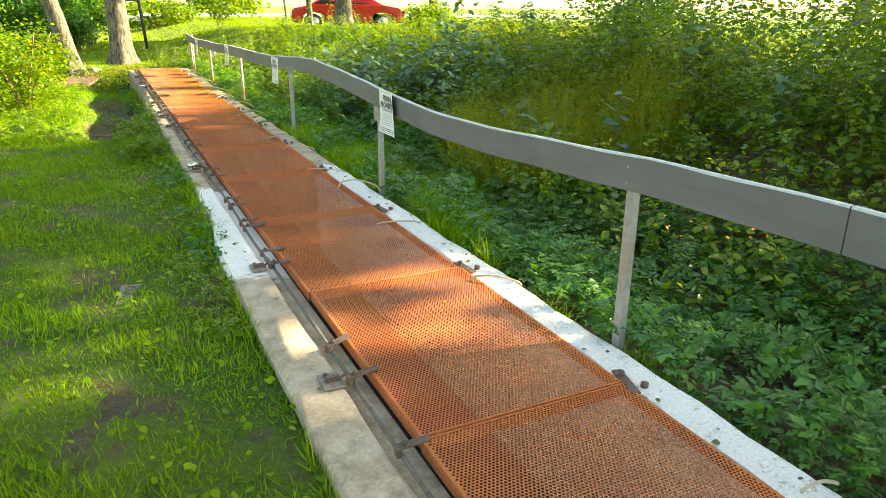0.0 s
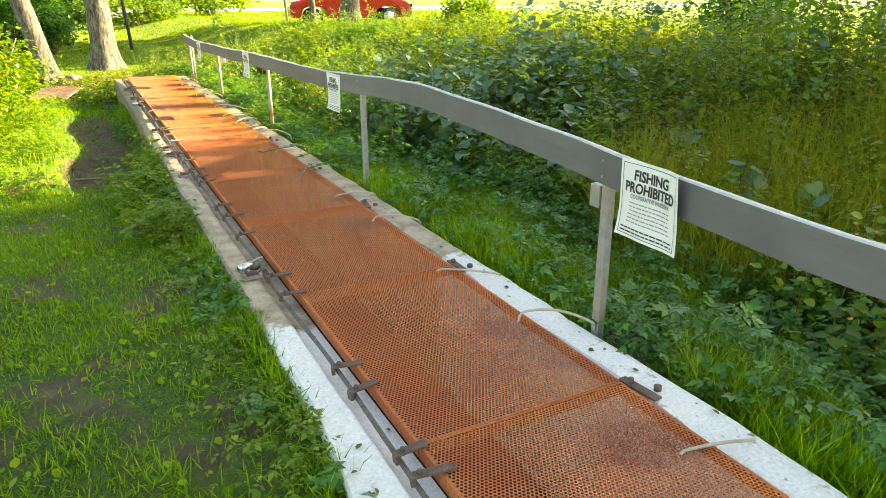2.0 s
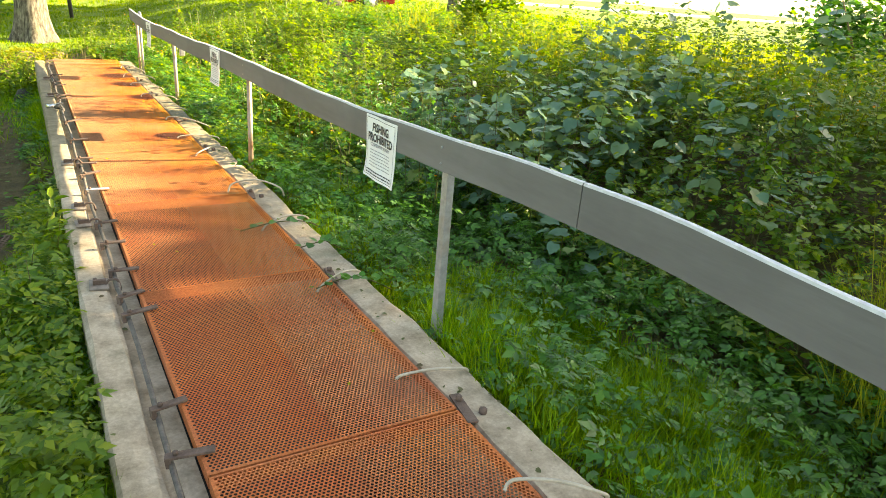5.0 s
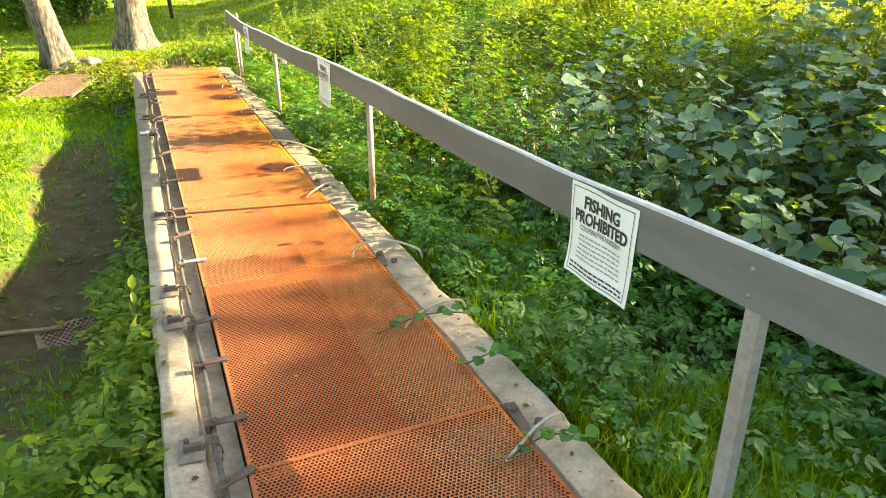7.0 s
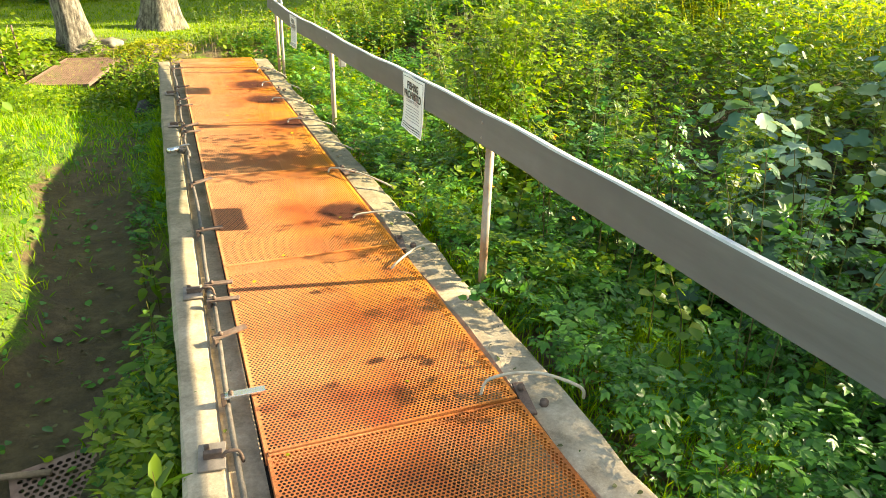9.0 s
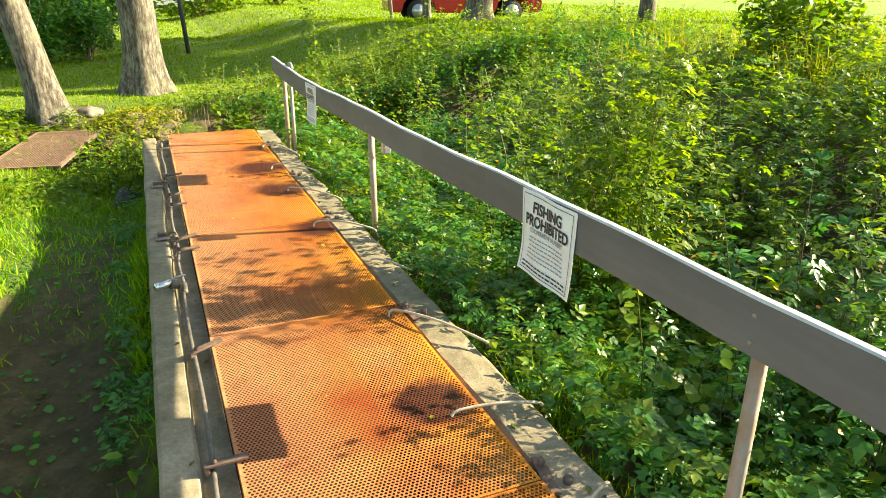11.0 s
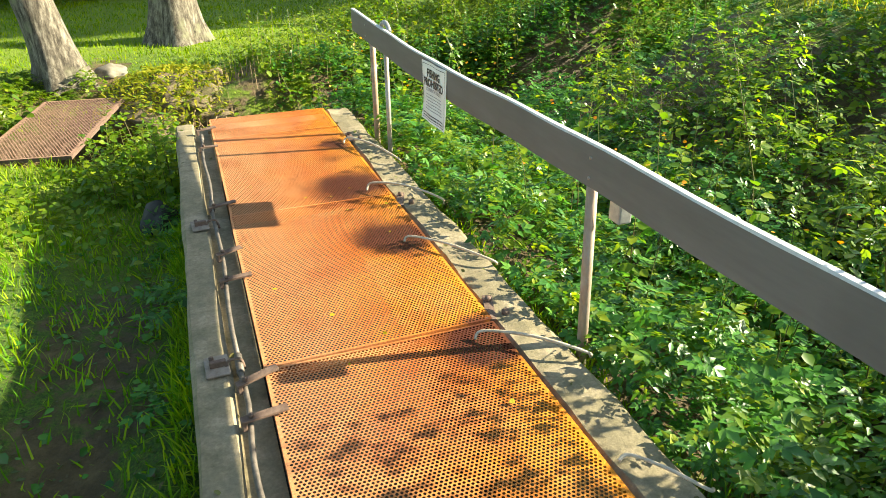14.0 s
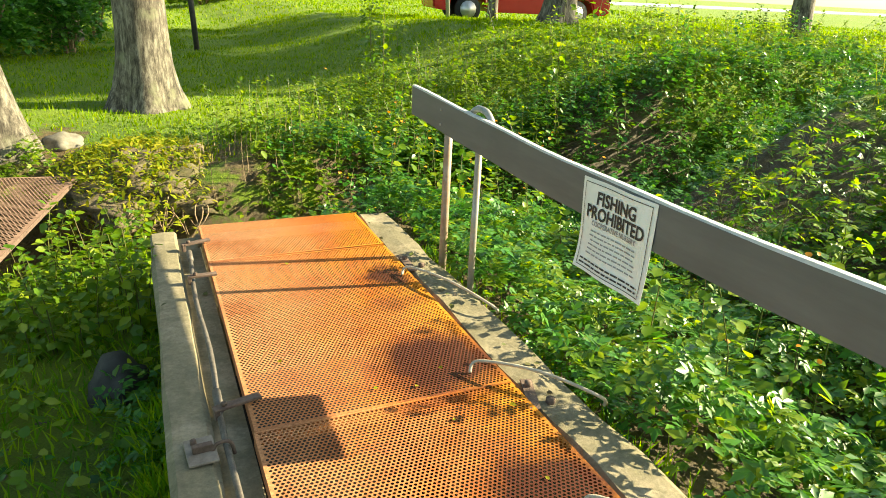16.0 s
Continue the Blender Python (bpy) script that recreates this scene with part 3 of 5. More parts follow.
for y in (0.02, 1.24, 2.40, 3.68, 4.90, 6.04, 7.34, 8.58, 9.70, 11.08, 12.14, 13.2):
    ob = holder("hold_down", "rusty steel hold-down bolted beside the panel", "clamp", pose(0.79, y, -0.006, 0, 0, rng.uniform(-25, 10)), "hold-downs along the panels")
    boxes("strap", [(-0.018, 0.018, -0.10, 0.06, 0.0, 0.008)], DARK_RUST, ob, "", 0.002)
    tube("bolt", [(0.0, 0.02, 0.005), (0.0, 0.02, 0.024)], 0.011, DARK_RUST, ob, "", 6)
    tube("nut", [(0.055, -0.05, -0.01), (0.055, -0.05, 0.012)], 0.014, DARK_RUST, ob, "", 6)

# ---- hand rail ----
RAIL_TOP = ((-5, 0.735), (-1, 0.755), (0, 0.742), (0.6, 0.708), (1.0, 0.691), (1.5, 0.665), (2.0, 0.670), (2.6, 0.703), (3.0, 0.729), (3.5, 0.758), (3.9, 0.765), (4.2, 0.782), (4.5, 0.792), (4.75, 0.784), (5.2, 0.754), (5.5, 0.744), (6.1, 0.712), (7, 0.701), (8, 0.70), (9.3, 0.687), (9.7, 0.667), (10.4, 0.663), (11.0, 0.668), (11.4, 0.655), (12.2, 0.645), (13.0, 0.672), (13.55, 0.70))
RAIL_X = ((-5, 0.95), (0, 0.95), (2.3, 0.92), (5.5, 0.98), (8, 0.97), (10.7, 0.95), (13.55, 0.93))


def along(table, y):
    """Smooth value of a table at y."""
    ys_, vs = [a for a, _ in table], [b for _, b in table]
    return float(sum(np.interp(y + d, ys_, vs) * w for d, w in ((-0.35, 0.2), (-0.15, 0.25), (0, 0.1), (0.15, 0.25), (0.35, 0.2))))


def rail_board(y0, y1, parent):
    n = max(4, int((y1 - y0) / 0.12))
    prof = [(0.0, -0.127), (0.0, -0.004), (0.003, 0.0), (0.017, 0.0), (0.020, -0.004), (0.020, -0.127)]
    verts, faces, m = [], [], len(prof)
    for i in range(n + 1):
        y = y0 + (y1 - y0) * i / n
        for px, pz in prof:
            verts.append((along(RAIL_X, y) + px, y, along(RAIL_TOP, y) + pz + 0.002 * math.sin(y * 9 + px * 40)))
    for i in range(n):
        for k in range(m):
            faces.append((i * m + k, i * m + (k + 1) % m, (i + 1) * m + (k + 1) % m, (i + 1) * m + k))
    faces += [tuple(range(m))[::-1], tuple(n * m + k for k in range(m))]
    me = bpy.data.meshes.new("board")
    me.from_pydata(verts, [], faces)
    ob = shell("board", me, GREY_PAINT, parent)
    # Thin paler strip over the board's top and upper edges.
    verts, faces = [], []
    for i in range(n + 1):
        y = y0 + (y1 - y0) * i / n
        a, t = along(RAIL_X, y), along(RAIL_TOP, y) + 0.0005
        t += 0.002 * math.sin(y * 9)
        w = 0.001 * math.sin(y * 13) + 0.0008 * math.sin(y * 41)
        verts += [(a - 0.0006, y, t - 0.004 + w), (a + 0.002, y, t + 0.0025), (a + 0.018, y, t + 0.0025), (a + 0.0206, y, t - 0.006)]
    for i in range(n):
        for k in range(3):
            faces.append((i * 4 + k, i * 4 + k + 1, i * 4 + k + 5, i * 4 + k + 4))
    me = bpy.data.meshes.new("pale_top")
    me.from_pydata(verts, [], faces)
    shell("pale_top", me, PALE_EDGE, ob, "pale top edge")
    return ob


rail = holder("hand_rail", "grey painted wavy wooden hand rail on steel posts", "rail")
for a, b in ((-5.0, -0.55), (-0.546, 4.68), (4.684, 9.3505), (9.351, 13.55)):
    rail_board(a, b, rail)
POSTS = (0.28, 2.81, 5.45, 8.13, 10.76, 13.22)
for k, y in enumerate(POSTS):
    x, top = along(RAIL_X, y) + 0.022, along(RAIL_TOP, y)
    zb = float(ground_z(1.03, y)) - 0.15
    if y < 8:
        bm = bmesh.new()
        fold = [(0, -0.02), (0.03, -0.02), (0.03, -0.015), (0.005, -0.015), (0.005, 0.015), (0.03, 0.015), (0.03, 0.02), (0, 0.02)]
        low, high = ([bm.verts.new((x + u, y + v, z)) for u, v in fold] for z in (zb, top - 0.01))
        for i in range(8):
            bm.faces.new((low[i], low[(i + 1) % 8], high[(i + 1) % 8], high[i]))
        bm.faces.new(high)
        bm.faces.new(low[::-1])
        part("post", bm, ZINC, rail)
    else:
        tube("post", [(x + 0.017, y, zb), (x + 0.017, y + (0.045 if k == 4 else 0.0), top - 0.02)], 0.0175, OLD_POST, rail, "round weathered steel post", 12)
    for dz in (0.04, 0.10):
        tube("screw", [(x - 0.0245, y, top - dz), (x - 0.0205, y, top - dz)], 0.006, ZINC, rail, "", 6)
for y, d in ((2.875, 0.0), (10.735, 0.055)):
    x, top = along(RAIL_X, y) + d, along(RAIL_TOP, y)
    boxes("cap_block", [(x + 0.024, x + 0.068, y - 0.028, y + 0.028, top - 0.24, top - 0.15)], ZINC, rail, "grey block behind the rail", 0.006)
x, top = along(RAIL_X, 12.93), along(RAIL_TOP, 12.93)
tube("thin_post", [(x + 0.036, 12.93, -0.35), (x + 0.036, 12.93, top - 0.02)], 0.014, ZINC, rail, "thin round steel post")
tube("post_cap", arc([(x + 0.036, 12.84, top - 0.01), (x + 0.038, 12.89, top + 0.018), (x + 0.04, 12.97, top + 0.018), (x + 0.04, 13.02, top - 0.01)], 5), 0.013, ZINC, rail, "bent grey strap over the post top")

# ---- signs ----
FACE = Matrix(((0, 0, -1, 0), (-1, 0, 0, 0), (0, 1, 0, 0), (0, 0, 0, 1)))


def lettering(text, size, u, v, width):
    """A flat mesh of words, centred at u, v and squeezed to a width."""
    cu = bpy.data.curves.new("words", "FONT")
    cu.body, cu.size, cu.align_x, cu.align_y, cu.offset, cu.resolution_u = text, size, "CENTER", "CENTER", size * 0.03, 3
    ob = bpy.data.objects.new("words", cu)
    me = bpy.data.meshes.new_from_object(ob)
    bpy.data.objects.remove(ob)
    co = np.array([q.co for q in me.vertices])
    k = width / (co[:, 0].max() - co[:, 0].min())
    for q in me.vertices:
        q.co = (q.co.x * k + u, q.co.y + v, 0.0)
    return me


def sign(y_mid, z_top, w, h, tilt, curl, label):
    """A printed sheet fixed to the rail, its foot hanging free; u runs to its right, v up from its top edge."""
    def bend(u, v):
        out = 0.004 + 0.05 * max(0.0, -v / h - 0.5) ** 2 + 0.0025 * math.sin(u * 31 + v * 17)
        if curl and u > 0.10 * w:
            k = 1.2 + 4.5 * (1 + v / h)
            a = (u - 0.10 * w) * k
            return 0.10 * w + math.sin(a) / k, v, out + (1 - math.cos(a)) / k
        return u, v, out

    base = Matrix.Translation((along(RAIL_X, y_mid), y_mid, z_top)) @ FACE @ pose(0, 0, 0, 0, 0, tilt)
    ob = holder("warning_sign", label, "sign", base, "signs on the rail")

    def placed(name, me, material, lift, tag=""):
        for q in me.vertices:
            u, v, d = bend(q.co.x, q.co.y)
            q.co = (u, v, d + lift)
        return shell(name, me, material, ob, tag)

    bm = bmesh.new()
    bmesh.ops.create_grid(bm, x_segments=18, y_segments=18, size=0.5, matrix=Matrix.Translation((0, -h / 2, 0)) @ Matrix.Diagonal((w, h, 1, 1)))
    me = bpy.data.meshes.new("sheet")
    bm.to_mesh(me)
    bm.free()
    sheet = placed("sheet", me, PAPER, 0.0)
    thick = sheet.modifiers.new("thickness", "SOLIDIFY")
    thick.thickness = 0.0012
    thick.offset = -1
    placed("heading", lettering("FISHING", 0.050, 0, -0.185 * h, 0.55 * w), INK, 0.0022, "bold black heading")
    placed("heading", lettering("PROHIBITED", 0.050, 0, -0.345 * h, 0.80 * w), INK, 0.0022, "bold black heading")
    placed("subheading", lettering("COOPERATIVE NURSERY", 0.020, 0, -0.455 * h, 0.62 * w), FAINT, 0.0022, "grey outlined line")

    def bars(name, specs, material):
        bm = bmesh.new()
        for u0, u1, v0, v1 in specs:
            n = max(2, int((u1 - u0) / (w / 14)))
            bmesh.ops.create_grid(bm, x_segments=n, y_segments=max(1, int((v1 - v0) / (h / 14))), size=0.5, matrix=Matrix.Translation(((u0 + u1) / 2, (v0 + v1) / 2, 0)) @ Matrix.Diagonal((u1 - u0, v1 - v0, 1, 1)))
        me = bpy.data.meshes.new(name)
        bm.to_mesh(me)
        bm.free()
        placed(name, me, material, 0.0022)

    r = random.Random(8)
    small = []
    for i in range(6):
        v = -(0.53 + 0.05 * i) * h
        half = w * (0.30 + 0.05 * r.random())
        u = -half
        while u < half:
            step = w * r.uniform(0.03, 0.09)
            small.append((u, min(u + step, half), v - 0.004, v))
            u += step + 0.004
    bars("small_print", small, FAINT)
    foot = []
    for i in range(2):
        v = -(0.865 + 0.045 * i) * h
        u = -0.42 * w
        while u < 0.42 * w:
            step = w * r.uniform(0.04, 0.1)
            foot.append((u, min(u + step, 0.42 * w), v - 0.005, v))
            u += step + 0.004
    bars("foot_print", foot, INK)
    e = 0.455 * w
    bars("border", [(-e, e, -0.045 * h, -0.037 * h), (-e, e, -0.962 * h, -0.954 * h), (-e, -e + 0.002, -0.955 * h, -0.045 * h), (e - 0.002, e, -0.955 * h, -0.045 * h)], INK)


sign(2.55, 0.712, 0.30, 0.272, 0, True, "white fishing prohibited sign with one edge curled")
sign(5.955, 0.710, 0.29, 0.272, 0, False, "white fishing prohibited sign nailed to grey rail")
sign(8.91, 0.684, 0.30, 0.268, 0, False, "white fishing prohibited sign nailed to grey rail")
sign(12.04, 0.640, 0.305, 0.265, 1, False, "white fishing prohibited sign nailed to grey rail")

# ---- foliage builders ----
OVATE = (np.array([[0, 0, 0], [0.28, 0.40, 0.07], [0.65, 0.36, 0.05], [1, 0, -0.06], [0.65, -0.36, 0.05], [0.28, -0.40, 0.07]]),
         [(0, 3, 2, 1), (0, 5, 4, 3)])
LOBED = (np.array([[0, 0, 0], [-0.12, 0.34, 0.05], [0.20, 0.55, 0.02], [0.44, 0.47, 0.06], [0.66, 0.42, 0.0], [0.80, 0.24, 0.03], [1.05, 0, -0.14],
                   [0.80, -0.24, 0.03], [0.66, -0.42, 0.0], [0.44, -0.47, 0.06], [0.20, -0.55, 0.02], [-0.12, -0.34, 0.05], [0.4, 0, -0.03]]),
         [(12, 0, 1, 2), (12, 2, 3), (12, 3, 4, 5), (12, 5, 6), (12, 6, 7), (12, 7, 8, 9), (12, 9, 10), (12, 10, 11, 0)])
NARROW = (np.array([[0, 0, 0], [0.4, 0.16, 0.04], [1, 0, -0.18], [0.4, -0.16, 0.04]]), [(0, 3, 1), (3, 2, 1)])
def leaflets(plan):
    """A compound leaf: folded pointed leaflets, each at a place and angle on the stalk."""
    verts, faces = [], []
    for u, v, turn, length in plan:
        c, s_, b = math.cos(turn), math.sin(turn), len(verts)
        for a, w, z in ((0, 0, 0.03), (0.42, 0.27, 0.06), (1, 0, -0.10), (0.42, -0.27, 0.06)):
            verts.append((u + length * (a * c - w * s_), v + length * (a * s_ + w * c), length * z))
        faces += [(b, b + 3, b + 2), (b, b + 2, b + 1)]
    return np.array(verts), faces


COMPOUND = leaflets(((0.40, 0, 0, 0.60), (0.36, 0, 0.85, 0.46), (0.36, 0, -0.85, 0.46), (0.10, 0, 1.25, 0.40), (0.10, 0, -1.25, 0.40)))
BLADE = (np.array([[0, 0.5, 0], [0, -0.5, 0], [0.55, 0.38, 0.0], [0.55, -0.38, 0.0], [1, 0, 0.0]]), [(0, 1, 3, 2), (2, 3, 4)])
gen = np.random.default_rng(11)


def scatter(name, shape, at, yaw, pitch, size, wide, material, roll=None, droop=0.0):
    """One mesh of many leaves: places, headings, tilts (up positive), lengths and widths."""
    verts, faces = shape
    n, k = len(at), len(verts)
    size, wide = np.broadcast_to(size, n), np.broadcast_to(wide, n)
    roll = gen.normal(0, 0.35, n) if roll is None else roll
    v = verts[None] * np.stack([size, size * wide, size], -1)[:, None, :]
    if droop:
        v[:, :, 2] -= droop * size[:, None] * (verts[None, :, 0] ** 2)
    cr, sr = np.cos(roll)[:, None], np.sin(roll)[:, None]
    x, y, z = v[..., 0], v[..., 1] * cr - v[..., 2] * sr, v[..., 1] * sr + v[..., 2] * cr
    cp, sp = np.cos(pitch)[:, None], np.sin(pitch)[:, None]
    x, z = x * cp - z * sp, x * sp + z * cp
    cy, sy = np.cos(yaw)[:, None], np.sin(yaw)[:, None]
    x, y = x * cy - y * sy, x * sy + y * cy
    pts = (np.stack([x, y, z], -1) + np.asarray(at)[:, None, :]).reshape(-1, 3)
    loops = np.concatenate([(np.arange(n)[:, None] * k + np.array(f)[None]).reshape(n, -1) for f in faces], 1).reshape(-1)
    sizes = np.tile(np.array([len(f) for f in faces]), n)
    me = bpy.data.meshes.new(name)
    me.vertices.add(len(pts))
    me.vertices.foreach_set("co", pts.astype(np.float32).reshape(-1))
    me.loops.add(len(loops))
    me.loops.foreach_set("vertex_index", loops.astype(np.int32))
    me.polygons.add(len(sizes))
    me.polygons.foreach_set("loop_start", np.concatenate([[0], np.cumsum(sizes)[:-1]]).astype(np.int32))
    me.update(calc_edges=True)
    me.validate()
    return shell(name, me, material)


def blades(name, n, x0, x1, y0, y1, tall, width, material, label, keep=None, lean=0.45):
    x, y = gen.uniform(x0, x1, n), gen.uniform(y0, y1, n)
    ok = (keep(x, y) if keep is not None else np.ones(n, bool)) & ~((x > -0.20) & (x < 0.95) & (y < END))
    ok &= ~((x > -0.29) & (x < 0) & (y < 2.4))
    x, y = x[ok], y[ok]
    n = len(x)
    clump = 0.72 + 0.38 * ripple(x * 2.1, y * 2.1, 4.0) + 0.22 * ripple(x * 6.0, y * 5.0, 1.0)
    h = tall * gen.uniform(0.5, 1.25, n) * clump
    at = np.stack([x, y, ground_z(x, y) - 0.006], -1)
    ob = scatter(name, BLADE, at, gen.uniform(0, 6.283, n), np.pi / 2 - np.abs(gen.normal(0, lean, n)), h, width / np.maximum(h, 0.02), material, gen.uniform(-1.5, 1.5, n), 0.25)
    return tagged(ob, label, "grass", kind="stuff")


def weeds(name, spots, heights, leaf, per, material, label, shape=OVATE, wide=1.0, category="plants", spread=0.5, stems=True, low=0.12):
    """Upright leafy stems; leaves turn round the stem, larger and flatter below."""
    at, yaw, pitch, size = [], [], [], []
    sv = []
    for (x, y), h in zip(spots, heights):
        z0 = float(ground_z(x, y))
        lean, way = gen.uniform(0, 0.28), gen.uniform(0, 6.283)
        n = max(4, int(per * h))
        f = np.sort(gen.uniform(low, 1.0, n))
        sx, sy = x + np.cos(way) * lean * h * f ** 2, y + np.sin(way) * lean * h * f ** 2
        a = np.arange(n) * 2.4 + gen.uniform(0, 6.283) + gen.normal(0, 0.4, n)
        reach = gen.uniform(0.0, 1.0, n) * spread * h * 0.35 * (1.15 - f)
        at.append(np.stack([sx + np.cos(a) * reach, sy + np.sin(a) * reach, z0 + h * f + 0.2 * reach], -1))
        yaw.append(a)
        pitch.append(gen.normal(-0.15, 0.38, n) + 0.5 * (f - 0.5))
        size.append(leaf * gen.uniform(0.55, 1.25, n) * (1.15 - 0.45 * f))
        sv.append((x, y, z0, x + np.cos(way) * lean * h * 0.25, y + np.sin(way) * lean * h * 0.25, z0 + h * 0.5, x + np.cos(way) * lean * h, y + np.sin(way) * lean * h, z0 + h))
    ob = scatter(name, shape, np.concatenate(at), np.concatenate(yaw), np.concatenate(pitch), np.concatenate(size), wide, material)
    tagged(ob, label, category, kind="stuff")
    if stems:
        sv = np.array(sv).reshape(-1, 3, 3)
        r = 0.0026
        off = np.array([[r, 0, 0], [-r * 0.5, r * 0.87, 0], [-r * 0.5, -r * 0.87, 0]])
        pts = (sv[:, :, None, :] + off[None, None] * np.array([1.3, 1.0, 0.5])[None, :, None, None]).reshape(-1, 3)
        faces = []
        for i in range(len(sv)):
            for s in range(2):
                b = i * 9 + s * 3
                faces += [(b, b + 1, b + 4, b + 3), (b + 1, b + 2, b + 5, b + 4), (b + 2, b, b + 3, b + 5)]
        me = bpy.data.meshes.new("stems")
        me.from_pydata(pts.tolist(), [], faces)
        tagged(shell(name + "_stems", me, STEM), "thin green and reddish weed stems", "plants", kind="stuff")
    return ob


def spots(n, x0, x1, y0, y1, keep=None):
    x, y = gen.uniform(x0, x1, n), gen.uniform(y0, y1, n)
    if keep is not None:
        ok = keep(x, y)
        x, y = x[ok], y[ok]
    return np.stack([x, y], -1)


# ---- planting: east bank ----
def cover(name, n, x0, x1, y0, y1, low, high, leaf, material, label, keep=None, shape=OVATE, wide=1.0, uneven=0.4):
    p = spots(n, x0, x1, y0, y1, keep)
    x, y = p[:, 0], p[:, 1]
    hill = 0.6 + uneven * ripple(x * 2.4, y * 2.4, 7.0) + (uneven - 0.4) * ripple(x * 4.1, y * 3.7, 3.0)
    z = ground_z(x, y) + low + (high - low) * gen.uniform(0, 1, len(x)) ** 0.8 * np.clip(hill, 0.12, 1.5)
    ob = scatter(name, shape, np.stack([x, y, z], -1), gen.uniform(0, 6.283, len(x)), gen.normal(-0.05, 0.33, len(x)), leaf * gen.uniform(0.6, 1.3, len(x)), wide, material)
    return tagged(ob, label, "plants", kind="stuff")


east = lambda x, y: (x > 0.97 + 0.03 * ripple(y * 3, x, 2.0)) | (y > END + 0.1)
dry = lambda x, y: (np.abs(y - 15.0) > 0.40) | (gen.uniform(0, 1, len(x)) < 0.2)
cover("ground_cover", 40000, 0.95, 2.7, -1.6, 14.6, 0.02, 0.25, 0.062, HERB, "dense low green herbs beside the concrete wall", lambda x, y: east(x, y) & (ripple(x * 1.1, y * 1.4, 9.0) > -0.55) & ((gen.uniform(0, 1, len(x)) < 0.6) | (x > 1.9) | (y < 3.2) | (y > 6.1)) & ((y < 7.5) | (ripple(x * 2.9, y * 2.7, 1.5) > -0.42)), COMPOUND, 1.0, 0.6)
cover("ground_cover", 9000, 1.0, 2.9, -1.6, 15.0, 0.10, 0.32, 0.085, HERB, "broad lobed green leaves among low herbs", lambda x, y: east(x, y) & ((gen.uniform(0, 1, len(x)) < 0.3) | (x > 1.8) | (y < 3.2) | (y > 6.1)), COMPOUND, 1.1, 0.6)
blades("tall_grass", 60000, 0.96, 2.0, 1.0, 9.2, 0.25, 0.0048, GRASS, "long fresh green grass behind the rail", lambda x, y: ((ripple(x * 1.1, y * 1.4, 9.0) < 0.0) & ((y < 3.0) | (gen.uniform(0, 1, len(x)) < 0.35))) | ((y > 3.0) & (y < 6.1)))
cover("bank_plants", 25000, 2.3, 6.2, -2.5, 13.0, 0.05, 0.52, 0.085, WEED, "dense waist-high weeds covering the bank", lambda x, y: ripple(x * 0.6, y * 0.6, 1.0) > -0.45, COMPOUND, 1.0, 0.85)
cover("bank_plants", 8500, 2.2, 6.2, 5.0, 15.4, 0.02, 0.30, 0.082, HERB, "darker green weeds covering the bank", dry, COMPOUND, 1.0, 0.7)
cover("bank_plants", 19000, 1.8, 9.0, 15.3, 19.5, 0.0, 0.26, 0.07, WEED, "sunlit clumps of weeds on the bank", lambda x, y: dry(x, y) & (ripple(x * 0.9, y * 0.8, 2.0) > -0.1), COMPOUND)
p = spots(800, 1.9, 5.6, -1.5, 16.2, lambda x, y: dry(x, y) & (gen.uniform(0, 1, len(x)) < 0.25 + 0.7 * smoothstep(1.9, 3.4, x)))
weeds("tall_weeds", p, gen.uniform(0.45, 0.95, len(p)) * (0.72 + 0.34 * ripple(p[:, 0], p[:, 1], 3.0)) * (1 - 0.70 * smoothstep(9.8, 13.0, p[:, 1])), 0.058, 80, WEED, "tall sunlit weeds with yellow-green leaves", OVATE, 0.95)
p = spots(170, 2.0, 3.6, 8.4, 13.6, lambda x, y: (ripple(x * 1.6, y * 1.5, 4.0) > -0.12) & ((y < 11.2) | (x > 2.8)))
weeds("tall_weeds", p, gen.uniform(0.5, 0.9, len(p)), 0.10, 38, WEED, "clumps of sunlit pale green leafy weeds", COMPOUND, 1.0, spread=0.75)
# Paler WEED leaves here carry the glancing sun on the herbs in their colour.
cover("ground_cover", 4200, 0.98, 2.3, 8.0, 14.2, 0.08, 0.30, 0.075, WEED, "sunlit pale green herbs beside the wall end", None, COMPOUND, 1.0, 0.6)
p = spots(80, 1.35, 2.4, 8.2, 12.0)
weeds("tall_weeds", p, gen.uniform(0.3, 0.6, len(p)), 0.085, 46, HERB, "leafy weeds rising behind the rail", COMPOUND, 1.0)
p = np.concatenate([spots(75, 2.1, 4.3, 6.0, 8.5), spots(3, 2.9, 4.0, 8.5, 9.6)])
weeds("broad_leaf_plants", p, gen.uniform(0.55, 1.1, len(p)), 0.105, 26, BLUE_LEAF, "bushy plants with broad bluish-green lobed leaves", LOBED, 1.05)
p = spots(18, 2.6, 4.6, 1.0, 5.5)
weeds("broad_leaf_plants", p, gen.uniform(0.5, 0.9, len(p)), 0.12, 24, BLUE_LEAF, "bushy plants with broad bluish-green lobed leaves", LOBED, 1.05)
blades("seeding_grass", 20000, 2.0, 4.4, 2.0, 7.2, 0.86, 0.0048, STRAW, "yellowing tall seeding grass on the bank", lambda x, y: ((x - 3.0) / 0.9) ** 2 + ((y - 3.6) / 1.15) ** 2 < 1 + 0.4 * ripple(x, y), 0.34)
